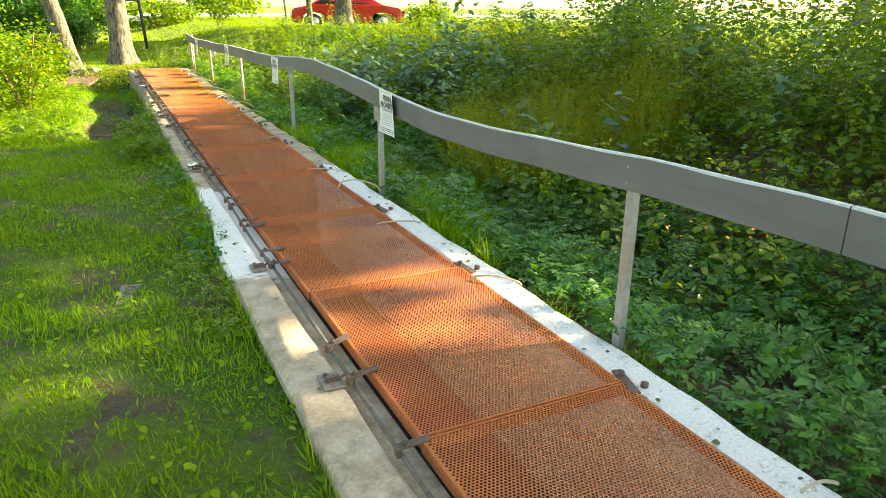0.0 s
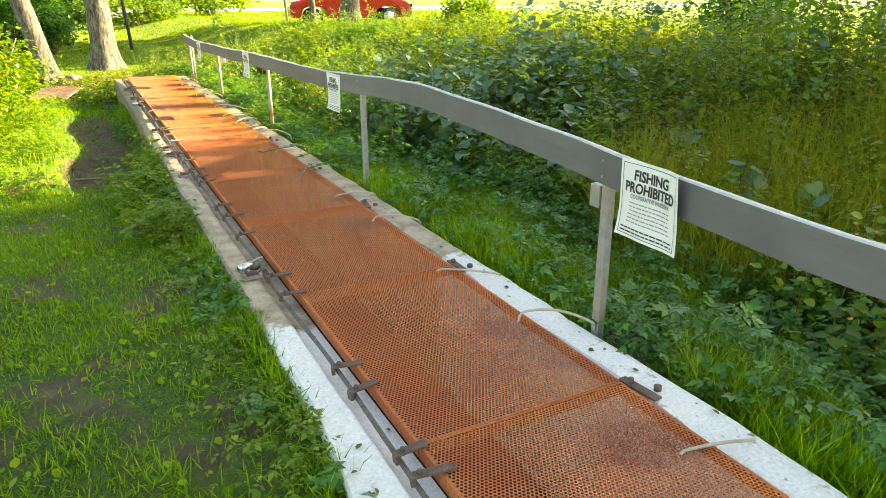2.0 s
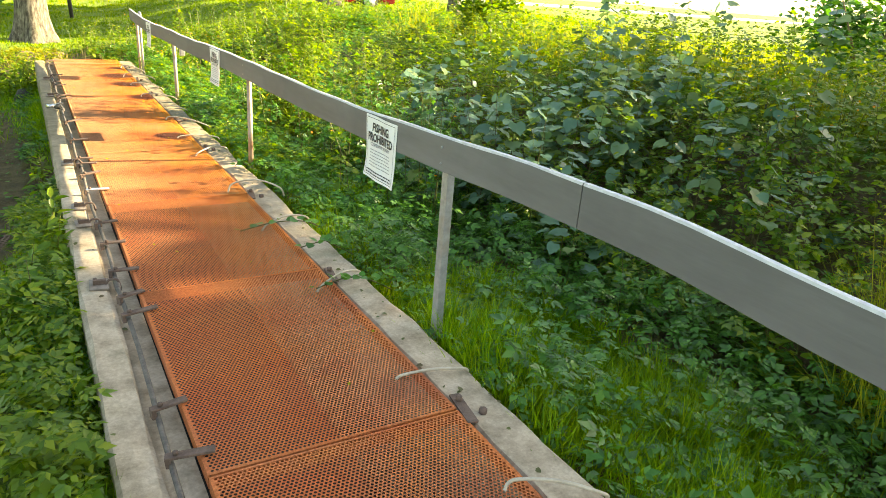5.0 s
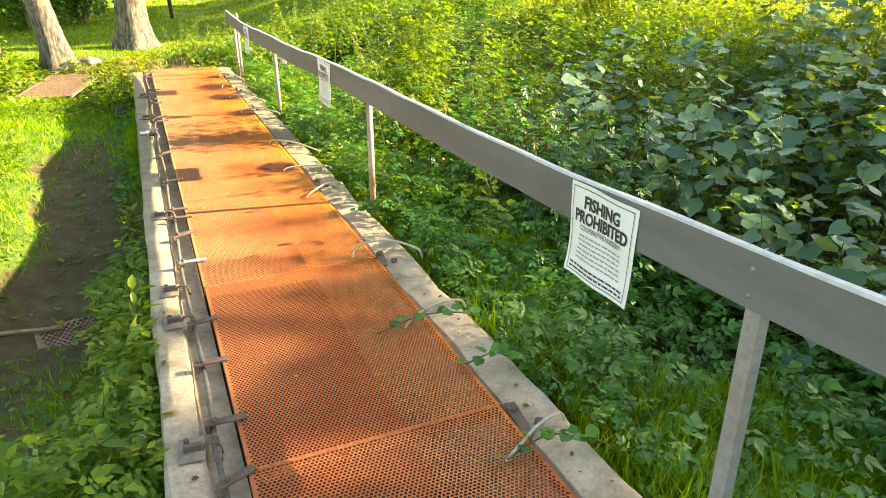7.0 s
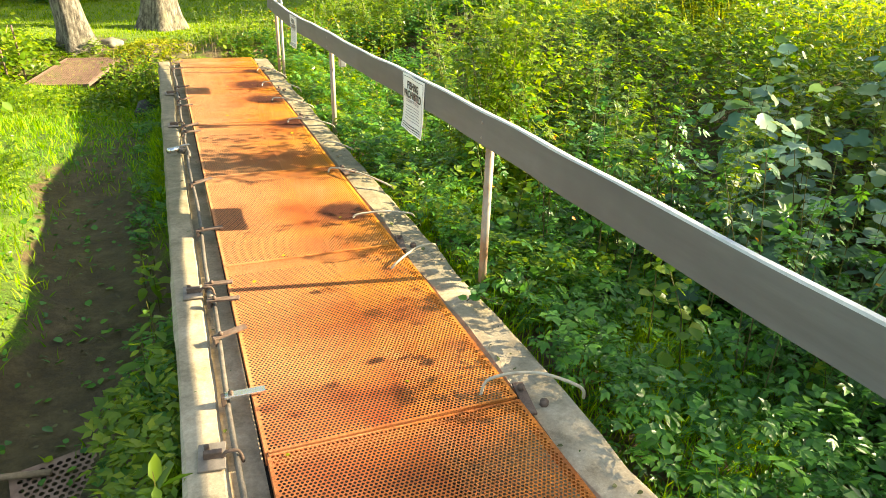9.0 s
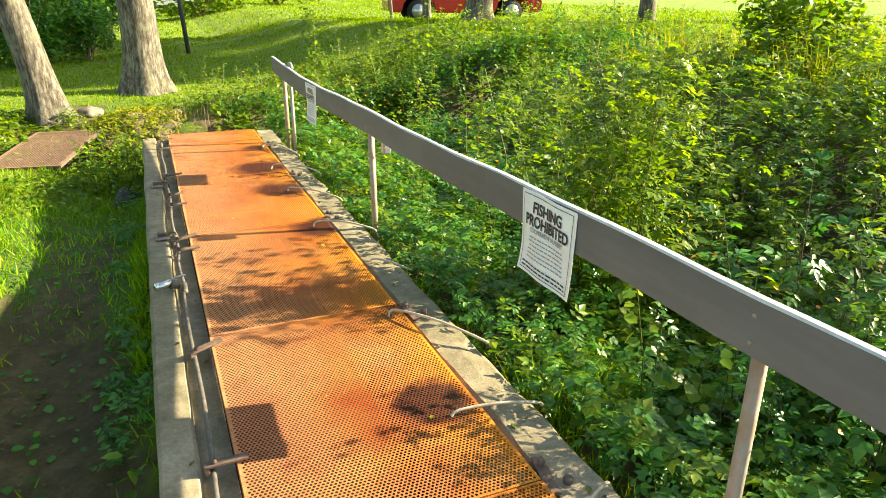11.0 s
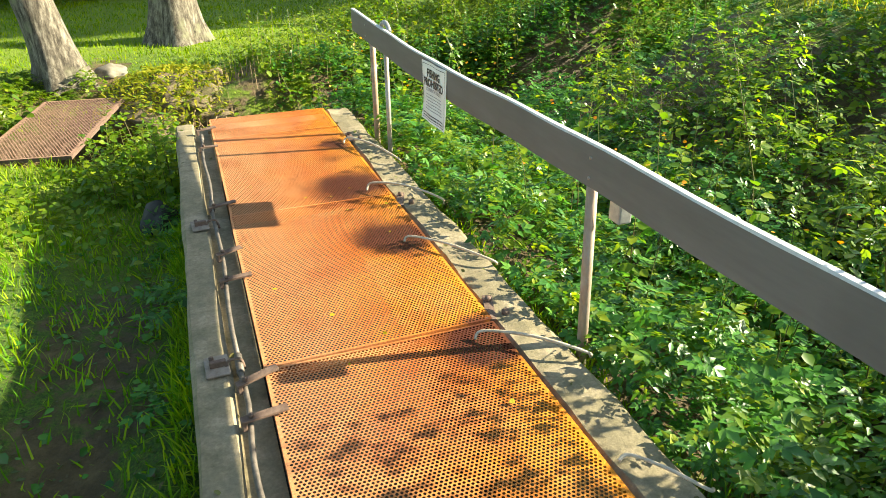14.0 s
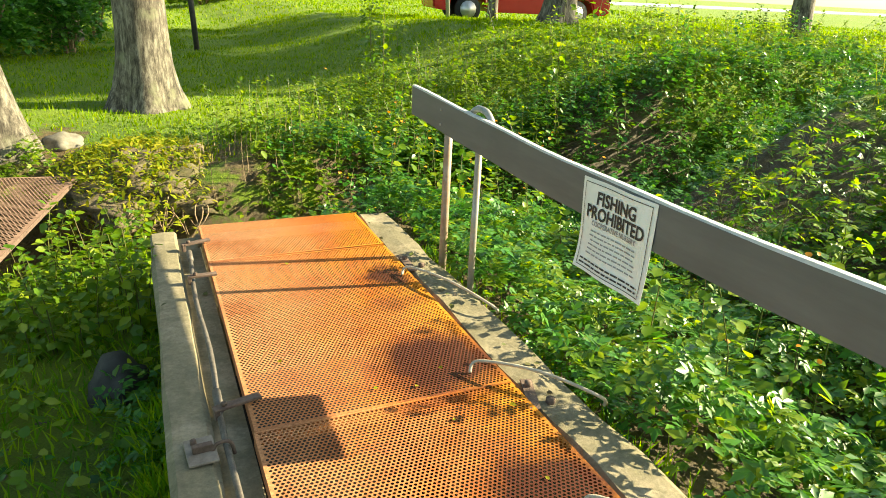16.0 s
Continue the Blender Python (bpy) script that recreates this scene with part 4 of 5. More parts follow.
cover("seed_heads", 19000, 2.0, 4.3, 2.2, 5.6, 0.40, 0.86, 0.028, STRAW, "golden seed heads over the tall grass", lambda x, y: ((x - 3.0) / 0.95) ** 2 + ((y - 3.7) / 1.2) ** 2 < 1 + 0.4 * ripple(x, y), NARROW, 1.0)
blades("seeding_grass", 7000, 4.6, 8.5, 5.0, 14.0, 0.5, 0.008, STRAW, "yellowing tall seeding grass on the bank", None, 0.3)
p = np.concatenate([spots(26, 1.7, 2.6, 0.4, 3.0), spots(34, 1.3, 2.4, 7.0, 12.5), spots(30, 1.0, 2.2, 13.4, 16.0), spots(20, 3.0, 4.5, 3.0, 6.0)])
weeds("jewelweed", p, gen.uniform(0.40, 0.8, len(p)), 0.06, 55, WEED, "jewelweed with thin stems and small yellowish leaves")
q = np.repeat(p, 4, 0) + gen.normal(0, 0.12, (len(p) * 4, 2))
z = ground_z(q[:, 0], q[:, 1]) + gen.uniform(0.35, 0.75, len(q))
tagged(scatter("jewelweed_flowers", OVATE, np.stack([q[:, 0], q[:, 1], z], -1), gen.uniform(0, 6.283, len(q)), gen.normal(0.2, 0.5, len(q)), gen.uniform(0.013, 0.022, len(q)), 1.3, PETAL), "small orange flowers on the jewelweed", "flowers", kind="stuff")

# tall weeds behind the rail, whose leaves shade the panels
p = spots(34, 1.60, 2.05, 9.50, 9.95)
weeds("tall_weeds", p, 0.52 * p[:, 0] + 0.33 + gen.uniform(-0.06, 0.06, len(p)), 0.095, 44, WEED, "thick clump of tall weeds behind the rail", COMPOUND, 1.0, spread=0.45)
p = np.array([(1.86, 10.28), (1.80, 10.36), (1.72, 10.22), (1.90, 7.74), (1.84, 7.70), (2.0, 8.25), (1.75, 8.45), (1.95, 8.62), (1.8, 8.3), (2.1, 11.2), (1.75, 11.9), (1.9, 12.3)])
weeds("tall_weeds", p, gen.uniform(0.98, 1.14, len(p)), 0.085, 34, WEED, "single tall weeds standing behind the rail", COMPOUND, 1.0, spread=0.5, low=0.62)
p = spots(10, 1.6, 2.1, 8.12, 8.72)
weeds("tall_weeds", p, gen.uniform(0.8, 1.1, len(p)), 0.095, 30, HERB, "loose weeds standing behind the rail", COMPOUND, 1.0, low=0.35)
p = spots(9, 1.6, 2.0, 7.0, 7.4)
weeds("tall_weeds", p, gen.uniform(0.85, 1.1, len(p)), 0.085, 40, HERB, "leafy weeds leaning behind the rail", COMPOUND, 1.0)
cover("mud_herbs", 520, -1.0, -0.3, 6.2, 13.0, 0.0, 0.05, 0.035, HERB, "small herbs sprouting in the mud")
cover("mud_litter", 900, -1.05, -0.25, 6.0, 13.4, -0.002, 0.012, 0.03, STEM, "dead leaves and twigs trodden in mud", None, NARROW, 1.2)

p = spots(260, 3.6, 7.5, 0.2, 5.2)
weeds("tall_weeds", p, gen.uniform(0.8, 1.35, len(p)), 0.07, 60, WEED, "high leafy weeds on top of the bank", OVATE, 0.9)
cover("bank_tops", 6500, 3.0, 6.4, 5.0, 10.6, 0.40, 0.80, 0.042, WEED, "bright leaf tips above the weeds", lambda x, y: ripple(x * 0.8, y * 0.7, 5.0) > -0.05)
cover("bank_herbs", 3600, 0.7, 3.2, 15.2, 16.8, 0.0, 0.22, 0.045, HERB, "dark green herbs over the creek bank")

cover("bank_herbs", 8000, 1.2, 7.5, 14.3, 16.4, 0.0, 0.25, 0.085, HERB, "dark green herbs hanging over the creek slope", None, COMPOUND)
p = spots(40, -0.8, -0.24, 13.5, 14.6)
weeds("creek_weeds", p, gen.uniform(0.25, 0.5, len(p)), 0.055, 70, WEED, "leafy herbs growing at the wall end", OVATE, 0.95)
cover("creek_herbs", 3500, -3.0, -0.2, 14.5, 15.7, 0.1, 0.35, 0.05, HERB, "dark green herbs down in the creek", lambda x, y: ~((np.abs(x + 1.2) < 0.72) & (y > 14.4)) & (gen.uniform(0, 1, len(x)) < 0.35 + 0.65 * (x < -1.0)))

# ---- planting: west side, end and far lawn ----
def notmud(x, y):
    """Where grass may grow: thinner towards the mud, not in the creek, sparse on worn spots."""
    mud = np.exp(-((x + mud_line(y)) / 0.36) ** 4) * smoothstep(5.8, 8.2, y) * (1 - 0.45 * smoothstep(10.1, 11.4, y) - 0.55 * smoothstep(11.8, 13.2, y))
    worn = 0.45 * np.exp(-((x + 0.85) / 0.2) ** 2 - ((y - 1.6) / 0.6) ** 2) + 0.55 * np.exp(-((x + 0.75) / 0.15) ** 2 - ((y - 3.3) / 0.5) ** 2)
    luck = gen.uniform(0, 1, len(x))
    patch = 0.78 * smoothstep(-0.05, 0.5, ripple(x * 2.6, y * 2.2, 8.0)) * (x > -2.6) * (y < 8)
    return (luck > patch) & (luck > 1.08 * mud + 0.22 * ripple(x * 5, y * 4, 5.0) * (mud > 0.05)) & (luck > worn) & ~((np.abs(y - 15.1 - 0.45 * smoothstep(-0.3, 0.9, -x)) < 0.65) & (x < 1.3))


blades("lawn_grass", 120000, -3.0, -0.17, -1.2, 7.5, 0.068, 0.0048, GRASS, "short bright green lawn grass", notmud, 0.6)
blades("lawn_grass", 42000, -4.5, -0.17, 7.0, 14.6, 0.11, 0.0075, GRASS, "longer sunlit green grass along the mud", notmud, 0.5)
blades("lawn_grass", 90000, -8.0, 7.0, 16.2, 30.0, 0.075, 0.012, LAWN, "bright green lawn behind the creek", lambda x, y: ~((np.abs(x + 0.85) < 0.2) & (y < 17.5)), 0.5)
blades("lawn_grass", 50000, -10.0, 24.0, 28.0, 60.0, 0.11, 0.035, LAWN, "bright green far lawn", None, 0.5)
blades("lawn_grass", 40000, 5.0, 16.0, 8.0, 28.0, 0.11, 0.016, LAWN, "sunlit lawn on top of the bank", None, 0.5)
cover("verge_herbs", 1500, -0.42, -0.21, 1.6, 13.2, 0.0, 0.14, 0.070, HERB, "green broad-leaved herbs along the concrete wall", lambda x, y: ripple(x * 0.7, y * 1.5, 6.0) > 0.0, COMPOUND)
cover("verge_herbs", 3400, -0.60, -0.22, 1.0, 6.6, 0.0, 0.13, 0.048, WEED, "leafy herbs along the foot of the wall", lambda x, y: (gen.uniform(0, 1, len(x)) < smoothstep(-0.62, -0.26, x)) & ((y > 2.5) | (x < -0.3)) & (ripple(x * 1.3, y * 1.7, 2.5) > -0.35), COMPOUND, 1.0, 0.6)
cover("verge_herbs", 1300, -0.62, -0.23, 4.9, 8.0, 0.05, 0.26, 0.08, WEED, "leafy green clump leaning on the wall", lambda x, y: (y < 6.6) | (x > -0.45), COMPOUND)
p = np.concatenate([spots(8, -0.36, -0.26, 6.6, 9.3), spots(4, -0.7, -0.3, 5.2, 6.6)])
weeds("verge_weeds", p, gen.uniform(0.20, 0.34, len(p)), 0.085, 45, WEED, "fresh green weeds growing against the wall", OVATE, 0.55)
cover("verge_herbs", 5200, -2.4, -0.2, 12.2, 14.75, 0.0, 0.20, 0.045, WEED, "sunlit leafy herbs at the creek edge", lambda x, y: ~((x > -1.8) & (x < -0.75) & (y > 14.35)) & (gen.uniform(0, 1, len(x)) < smoothstep(12.2, 14.3, y)) & (ripple(x * 1.5, y * 1.5, 3.0) > -0.35))
cover("bank_herbs", 13000, -4.0, 3.0, 15.4, 17.1, 0.0, 0.18, 0.075, WEED, "tangled herbs hanging over the creek bank", lambda x, y: ~((np.abs(x + 1.2) < 0.65) & (y < 16.4)) & ~((np.abs(x + 0.15) < 0.72) & (y < 16.95)) & ~((np.abs(x + 0.75) < 0.4) & (y > 16.8)), COMPOUND, 1.0, 0.7)
p = spots(190, 1.3, 6.8, 14.9, 16.3)
weeds("bank_weeds", p, gen.uniform(0.3, 0.6, len(p)), 0.058, 75, HERB, "dark leafy weeds on the creek slope", OVATE, 0.8)
p = spots(130, 2.0, 8.5, 16.3, 18.6)
weeds("bank_weeds", p, gen.uniform(0.25, 0.55, len(p)), 0.06, 60, WEED, "sunlit weeds along the lawn edge", OVATE, 0.8)
cover("creek_herbs", 1900, -0.15, 1.5, 14.0, 15.5, 0.0, 0.22, 0.05, HERB, "dark green herbs at the covered channel's end", None, COMPOUND)
p = spots(90, 0.3, 3.4, 15.6, 17.4)
weeds("bank_weeds", p, gen.uniform(0.25, 0.55, len(p)), 0.06, 50, WEED, "sunlit weeds on the creek bank", OVATE, 0.8)
p = np.concatenate([spots(6, 2.2, 2.9, 18.2, 19.2), spots(5, 3.2, 6.0, 16.4, 17.6)])
weeds("tall_weeds", p, gen.uniform(1.0, 1.7, len(p)), 0.08, 38, WEED, "single tall leafy weeds standing above the bank", OVATE, 0.8, spread=0.35)
blades("lawn_grass", 14000, -8.0, -2.9, -2.0, 16.0, 0.10, 0.02, GRASS, "short green lawn beside the path", None, 0.55)
blades("lawn_grass", 6000, -3.4, -0.2, -4.0, -1.1, 0.10, 0.009, GRASS, "short green lawn beside the path", None, 0.55)
cover("clover", 6000, -3.2, -0.25, -1.4, 8.0, 0.01, 0.05, 0.028, GRASS, "small round clover leaves in the lawn", notmud)


cover("verge_herbs", 2600, -2.1, -1.02, 6.8, 11.2, 0.03, 0.28, 0.075, WEED, "bright herbs on the sunny side of the mud", lambda x, y: ripple(x * 1.6, y * 1.4, 2.0) > -0.2, COMPOUND, 1.0, 0.6)
edge = lambda x, y: gen.uniform(0, 1, len(x)) < 0.35 + 0.5 * (ripple(x, y * 2.4, 8.0) > -0.1)
blades("edge_grass", 7000, -0.31, -0.192, -1.6, 7.5, 0.13, 0.006, GRASS, "uneven grass fringe leaning over the wall", edge, 0.75)
blades("edge_grass", 3500, -0.31, -0.195, 10.0, 13.8, 0.14, 0.007, GRASS, "uneven grass fringe leaning over the wall", edge, 0.7)
blades("edge_grass", 6000, 0.952, 1.03, -1.0, 13.8, 0.16, 0.006, GRASS, "grass fringe behind the east wall", edge, 0.7)


def vine(x, y, way, length, label):
    """A runner with a few leaves creeping over the concrete onto a panel."""
    ob = holder("creeping_vine", label, "plant", pose(x, y, 0.0, 0, 0, way))
    run = arc([(0, 0, -0.02), (0.12, 0.02, 0.05), (length * 0.6, -0.02, 0.045), (length, 0.03, 0.03)], 6)
    tube("runner", run, 0.0028, STEM, ob, "", 5)
    pick = [run[int(i)] for i in np.linspace(2, len(run) - 1, 15)]
    at = np.array([(q.x, q.y, q.z + 0.006) for q in pick])
    n = len(at)
    lv = scatter("leaves", OVATE, at, np.arange(n) * 2.2, gen.normal(0.15, 0.3, n), gen.uniform(0.03, 0.055, n), 1.1, HERB)
    lv.parent = ob
    return ob


vine(1.0, 6.62, 176, 0.46, "green leafy runner creeping over the panel")
vine(1.0, 6.25, 160, 0.26, "green leafy runner on the concrete wall")
vine(0.99, 5.82, 172, 0.34, "green leafy runner beside a cream tube")
vine(1.0, 7.9, 170, 0.16, "short leafy runner on the concrete wall")

# ---- trees ----
def tree(x, y, radius, tall, lean=(0.0, 0.0), crown=None, label="", flare=1.6, seed=1, leaves=2600, leaf=0.22, z=None):
    """A tapered flared trunk, limbs, and a crown of many single leaves in clumps."""
    r = random.Random(seed)
    z0 = float(ground_z(x, y)) if z is None else z
    ob = holder("tree", label, "tree", pose(x, y, z0))
    sides, rings = 22, 26
    verts, faces = [], []
    for i in range(rings):
        f = i / (rings - 1)
        h = -0.25 + (tall + 0.25) * f ** 1.6
        rad = radius * (1 - 0.55 * max(0, h) / tall) * (1 + (flare - 1) * math.exp(-max(h, -0.1) / (radius * 1.1)))
        for k in range(sides):
            a = 2 * math.pi * k / sides
            butt = 1 + 0.16 * math.exp(-max(h, 0) / (radius * 1.4)) * math.sin(5 * a + seed) + 0.035 * math.sin(9 * a + 1.3 * h) + 0.03 * math.sin(17 * a - h * 3)
            verts.append((lean[0] * h + 0.02 * math.sin(h * 1.7) + math.cos(a) * rad * butt, lean[1] * h + math.sin(a) * rad * butt, h))
    for i in range(rings - 1):
        for k in range(sides):
            faces.append((i * sides + k, i * sides + (k + 1) % sides, (i + 1) * sides + (k + 1) % sides, (i + 1) * sides + k))
    faces.append(tuple((rings - 1) * sides + k for k in range(sides)))
    me = bpy.data.meshes.new("trunk")
    me.from_pydata(verts, [], faces)
    me.polygons.foreach_set("use_smooth", [True] * len(me.polygons))
    shell("trunk", me, BARK, ob)
    if not crown:
        return ob
    cx, cy, cz, rx, rz = crown
    tops = []
    for i in range(9):
        a, h = r.uniform(0, 6.283), tall * r.uniform(0.55, 0.98)
        end = Vector((cx + math.cos(a) * rx * r.uniform(0.4, 0.9), cy + math.sin(a) * rx * r.uniform(0.4, 0.9), cz + rz * r.uniform(-0.5, 0.7)))
        start = Vector((lean[0] * h, lean[1] * h, h))
        mid = (start + end) / 2 + Vector((0, 0, 0.3))
        tube("limb", arc([start, mid, end], 5), radius * 0.28, BARK, ob, "", 7, radius * 0.05)
        tops += [end, mid]
    g = np.random.default_rng(seed)
    n_c = 60
    d = g.normal(0, 1, (n_c, 3))
    d /= np.linalg.norm(d, axis=1)[:, None]
    cl = np.array([cx, cy, cz]) + d * np.array([rx, rx, rz]) * g.uniform(0.35, 1.0, n_c)[:, None]
    cl = np.concatenate([cl, np.array([tuple(t) for t in tops])])
    which = g.integers(0, len(cl), leaves)
    at = cl[which] + g.normal(0, 1, (leaves, 3)) * np.array([rx, rx, rz]) * 0.13
    me = scatter("crown", OVATE, at, g.uniform(0, 6.283, leaves), g.normal(-0.3, 0.5, leaves), leaf * g.uniform(0.6, 1.3, leaves), 1.0, CROWN)
    me.parent = ob
    return ob


def bush(x, y, rx, rz, n, leaf, material, label, seed, low=0.0):
    """A shrub: several stems and a loose mass of leaves down to the ground."""
    g = np.random.default_rng(seed)
    z0 = float(ground_z(x, y))
    ob = holder("shrub", label, "shrub", pose(x, y, z0))
    for i in range(5):
        a = i * 1.26 + 0.3
        tube("stem", arc([(0.05 * math.cos(a), 0.05 * math.sin(a), -0.1), (0.2 * rx * math.cos(a), 0.2 * rx * math.sin(a), 0.5 * rz), (0.6 * rx * math.cos(a), 0.6 * rx * math.sin(a), 1.5 * rz)], 4), 0.02 + 0.01 * rx, ROOT, ob, "", 6, 0.005)
    d = g.normal(0, 1, (40, 3))
    d /= np.linalg.norm(d, axis=1)[:, None]
    cl = np.array([0, 0, rz * 0.95]) + d * np.array([rx, rx, rz * 0.85]) * g.uniform(0.4, 1.0, 40)[:, None]
    at = cl[g.integers(0, 40, n)] + g.normal(0, 1, (n, 3)) * np.array([rx, rx, rz]) * 0.16
    at[:, 2] = np.maximum(at[:, 2], low + 0.02)
    lv = scatter("foliage", OVATE, at, g.uniform(0, 6.283, n), g.normal(-0.2, 0.45, n), leaf * g.uniform(0.6, 1.3, n), 0.9, material)
    lv.parent = ob
    return ob


tree(-0.13, 18.75, 0.265, 9.0, (-0.015, 0.0), (0.0, 0.5, 8.5, 3.4, 2.6), "large grey-barked tree standing on the creek bank", 1.55, 3)
tree(-1.24, 16.95, 0.19, 8.0, (-0.19, 0.02), (-1.6, 0.4, 7.5, 3.0, 2.4), "pale leaning tree with sunlit grey bark", 1.5, 5)
tree(7.0, 22.0, 0.27, 8.0, (0.01, 0.0), (0, 0, 8.2, 2.6, 2.0), "dark lawn tree with a flared trunk", 1.5, 7)
tree(6.1, 22.9, 0.10, 5.0, (-0.05, 0.0), (0, 0, 5.2, 1.0, 1.0), "thin young tree on the lawn", 1.2, 8, 700)
tree(8.6, 18.1, 0.15, 6.0, (-0.05, 0.0), (0, 0, 6.6, 1.6, 1.4), "slim dark-trunked tree on the lawn", 1.3, 9, 1200)
# unseen trees east of the path, added so that their crowns shade its first half
tree(15.0, -4.5, 0.35, 8.5, (0, 0), (0, 0, 7.4, 3.6, 3.6), "broad leafy tree added to shade the path", 1.5, 21, 5200, 0.30)
tree(15.5, 1.1, 0.33, 8.5, (0, 0), (0, 0, 7.2, 3.3, 3.4), "broad leafy tree added to shade the path", 1.5, 22, 5000, 0.30)
tree(24.0, 0.2, 0.35, 12.5, (0, 0), (0, 0, 11.2, 3.0, 2.6), "broad leafy tree added to shade the path", 1.5, 23, 1350, 0.30)
# Unseen trees, placed up the sun's path to lay shadow bands on the lawn.
tree(28.5, 16.7, 0.35, 13.5, (0, 0), (0, 0, 13.8, 2.3, 1.2), "broad leafy tree added to shade the lawn", 1.5, 25, 5200, 0.30)
tree(30.5, 16.9, 0.3, 15.0, (0, 0), (0, 0, 15.6, 2.6, 1.2), "leafy tree added to shade the lawn", 1.5, 29, 3200, 0.30)
# Unseen sparse tree, added to thin the sunlight on the bank.
tree(24.5, 4.1, 0.28, 10.5, (0, 0), (0, 0, 10.2, 2.4, 1.1), "thin-crowned tree added to dapple the bank", 1.4, 34, 480, 0.30)
tree(33.0, 21.0, 0.35, 15.0, (0, 0), (0, 0, 16.0, 2.8, 1.1), "leafy tree added to shade the lawn", 1.5, 33, 3000, 0.30)
tree(-1.4, 26.3, 0.22, 7.0, (0.02, 0), (0, 0, 6.5, 2.4, 2.2), "dark trunked tree at the wood edge", 1.4, 31, 2200, 0.26)
tree(-2.9, 26.8, 0.2, 7.0, (-0.03, 0), (0, 0, 6.5, 2.4, 2.2), "dark trunked tree at the wood edge", 1.4, 32, 2200, 0.26)
tree(-6.8, 30.0, 0.3, 7.0, (0, 0), (0, 0, 5.6, 3.2, 3.4), "dark leafy tree at the wood edge", 1.5, 26, 4200, 0.34)
tree(-12.0, 34.0, 0.3, 8.0, (0, 0), (0, 0, 6.0, 4.0, 4.2), "dark leafy tree at the wood edge", 1.5, 27, 4200, 0.40)
tree(-2.6, 38.0, 0.3, 8.0, (0, 0), (0, 0, 6.0, 4.0, 4.0), "dark leafy tree at the wood edge", 1.5, 28, 4200, 0.40)
for k, (x, y, rx, rz, n, lf) in enumerate(((-4.6, 27.5, 1.5, 1.3, 2600, 0.16), (-7.6, 28.0, 1.8, 1.5, 2600, 0.18), (-2.6, 31.0, 1.4, 1.2, 2200, 0.18), (-11.0, 30.0, 2.4, 1.8, 2600, 0.22), (-5.5, 33.5, 2.4, 1.8, 2600, 0.24), (-2.4, 25.6, 0.55, 0.5, 900, 0.10), (-1.2, 23.8, 0.7, 0.75, 2200, 0.09), (-2.2, 23.0, 0.8, 0.85, 2400, 0.10), (-1.7, 25.4, 0.9, 1.2, 2400, 0.11), (-3.2, 23.8, 0.9, 1.0, 2400, 0.10), (-0.9, 27.0, 0.9, 1.3, 2000, 0.12), (-4.4, 23.8, 1.2, 1.2, 2800, 0.12), (-6.4, 24.2, 1.3, 1.3, 2600, 0.12))):
    bush(x, y, rx, rz, n, lf, HERB, "dark green shrub at the wood edge", 40 + k)
for k, (x, y, rx, rz, n, lf) in enumerate(((2.5, 42.0, 2.2, 0.9, 2200, 0.2), (7.0, 47.0, 2.8, 1.1, 2400, 0.24), (-1.5, 46.0, 2.6, 1.2, 2400, 0.24))):
    bush(x, y, rx, rz, n, lf, WEED, "sunlit yellow-green shrub behind the lawn", 60 + k)
bush(5.7, 12.2, 0.6, 0.42, 2200, 0.075, WEED, "leafy sunlit shrub on top of the bank", 74)
bush(7.2, 7.4, 0.9, 0.62, 3000, 0.08, HERB, "dark green shrub on top of the bank", 75)
bush(-1.72, 9.8, 0.80, 0.70, 5200, 0.055, WEED, "leafy flowering bush beside the grass", 71)
bush(-2.7, 12.4, 0.8, 0.9, 3200, 0.065, WEED, "leafy sunlit bush beside the creek", 72)
bush(-2.35, 15.9, 0.75, 0.9, 3600, 0.07, WEED, "leafy sunlit bush below the leaning tree", 73)
p = spots(40, -2.4, -1.3, 9.2, 10.6)
q = np.repeat(p, 3, 0) + gen.normal(0, 0.15, (len(p) * 3, 2))
tagged(scatter("bush_flowers", OVATE, np.stack([q[:, 0], q[:, 1], ground_z(q[:, 0], q[:, 1]) + gen.uniform(0.3, 1.0, len(q))], -1), gen.uniform(0, 6.283, len(q)), gen.normal(0.2, 0.5, len(q)), 0.03, 1.3, PETAL), "small orange flowers in the bush", "flowers", kind="stuff")

# ---- far end: bank, grates, posts, car ----
def rock(x, y, z, sx, sy, sz, seed, label, material=STONE):
    bm = bmesh.new()
    bmesh.ops.create_icosphere(bm, subdivisions=3, radius=1)
    for v in bm.verts:
        k = 1 + 0.32 * noise.noise(v.co * 1.6 + Vector((seed, 0, 0))) + 0.1 * noise.noise(v.co * 5)
        v.co = Vector((v.co.x * sx * k, v.co.y * sy * k, v.co.z * sz * k))
    ob = part("rock", bm, material)
    ob.data.polygons.foreach_set("use_smooth", [True] * len(ob.data.polygons))
    ob.matrix_basis = pose(x, y, z)
    return tagged(ob, label, "rock")


rock(-0.84, 17.15, -0.27, 0.16, 0.20, 0.08, 1, "pale flat stone between the trees")
rock(-0.38, 13.25, -0.43, 0.11, 0.15, 0.13, 4, "dark rounded lump beside the channel wall", DARK_LUMP)

# undercut bank with hanging roots
bm = bmesh.new()
bmesh.ops.create_icosphere(bm, subdivisions=5, radius=1)
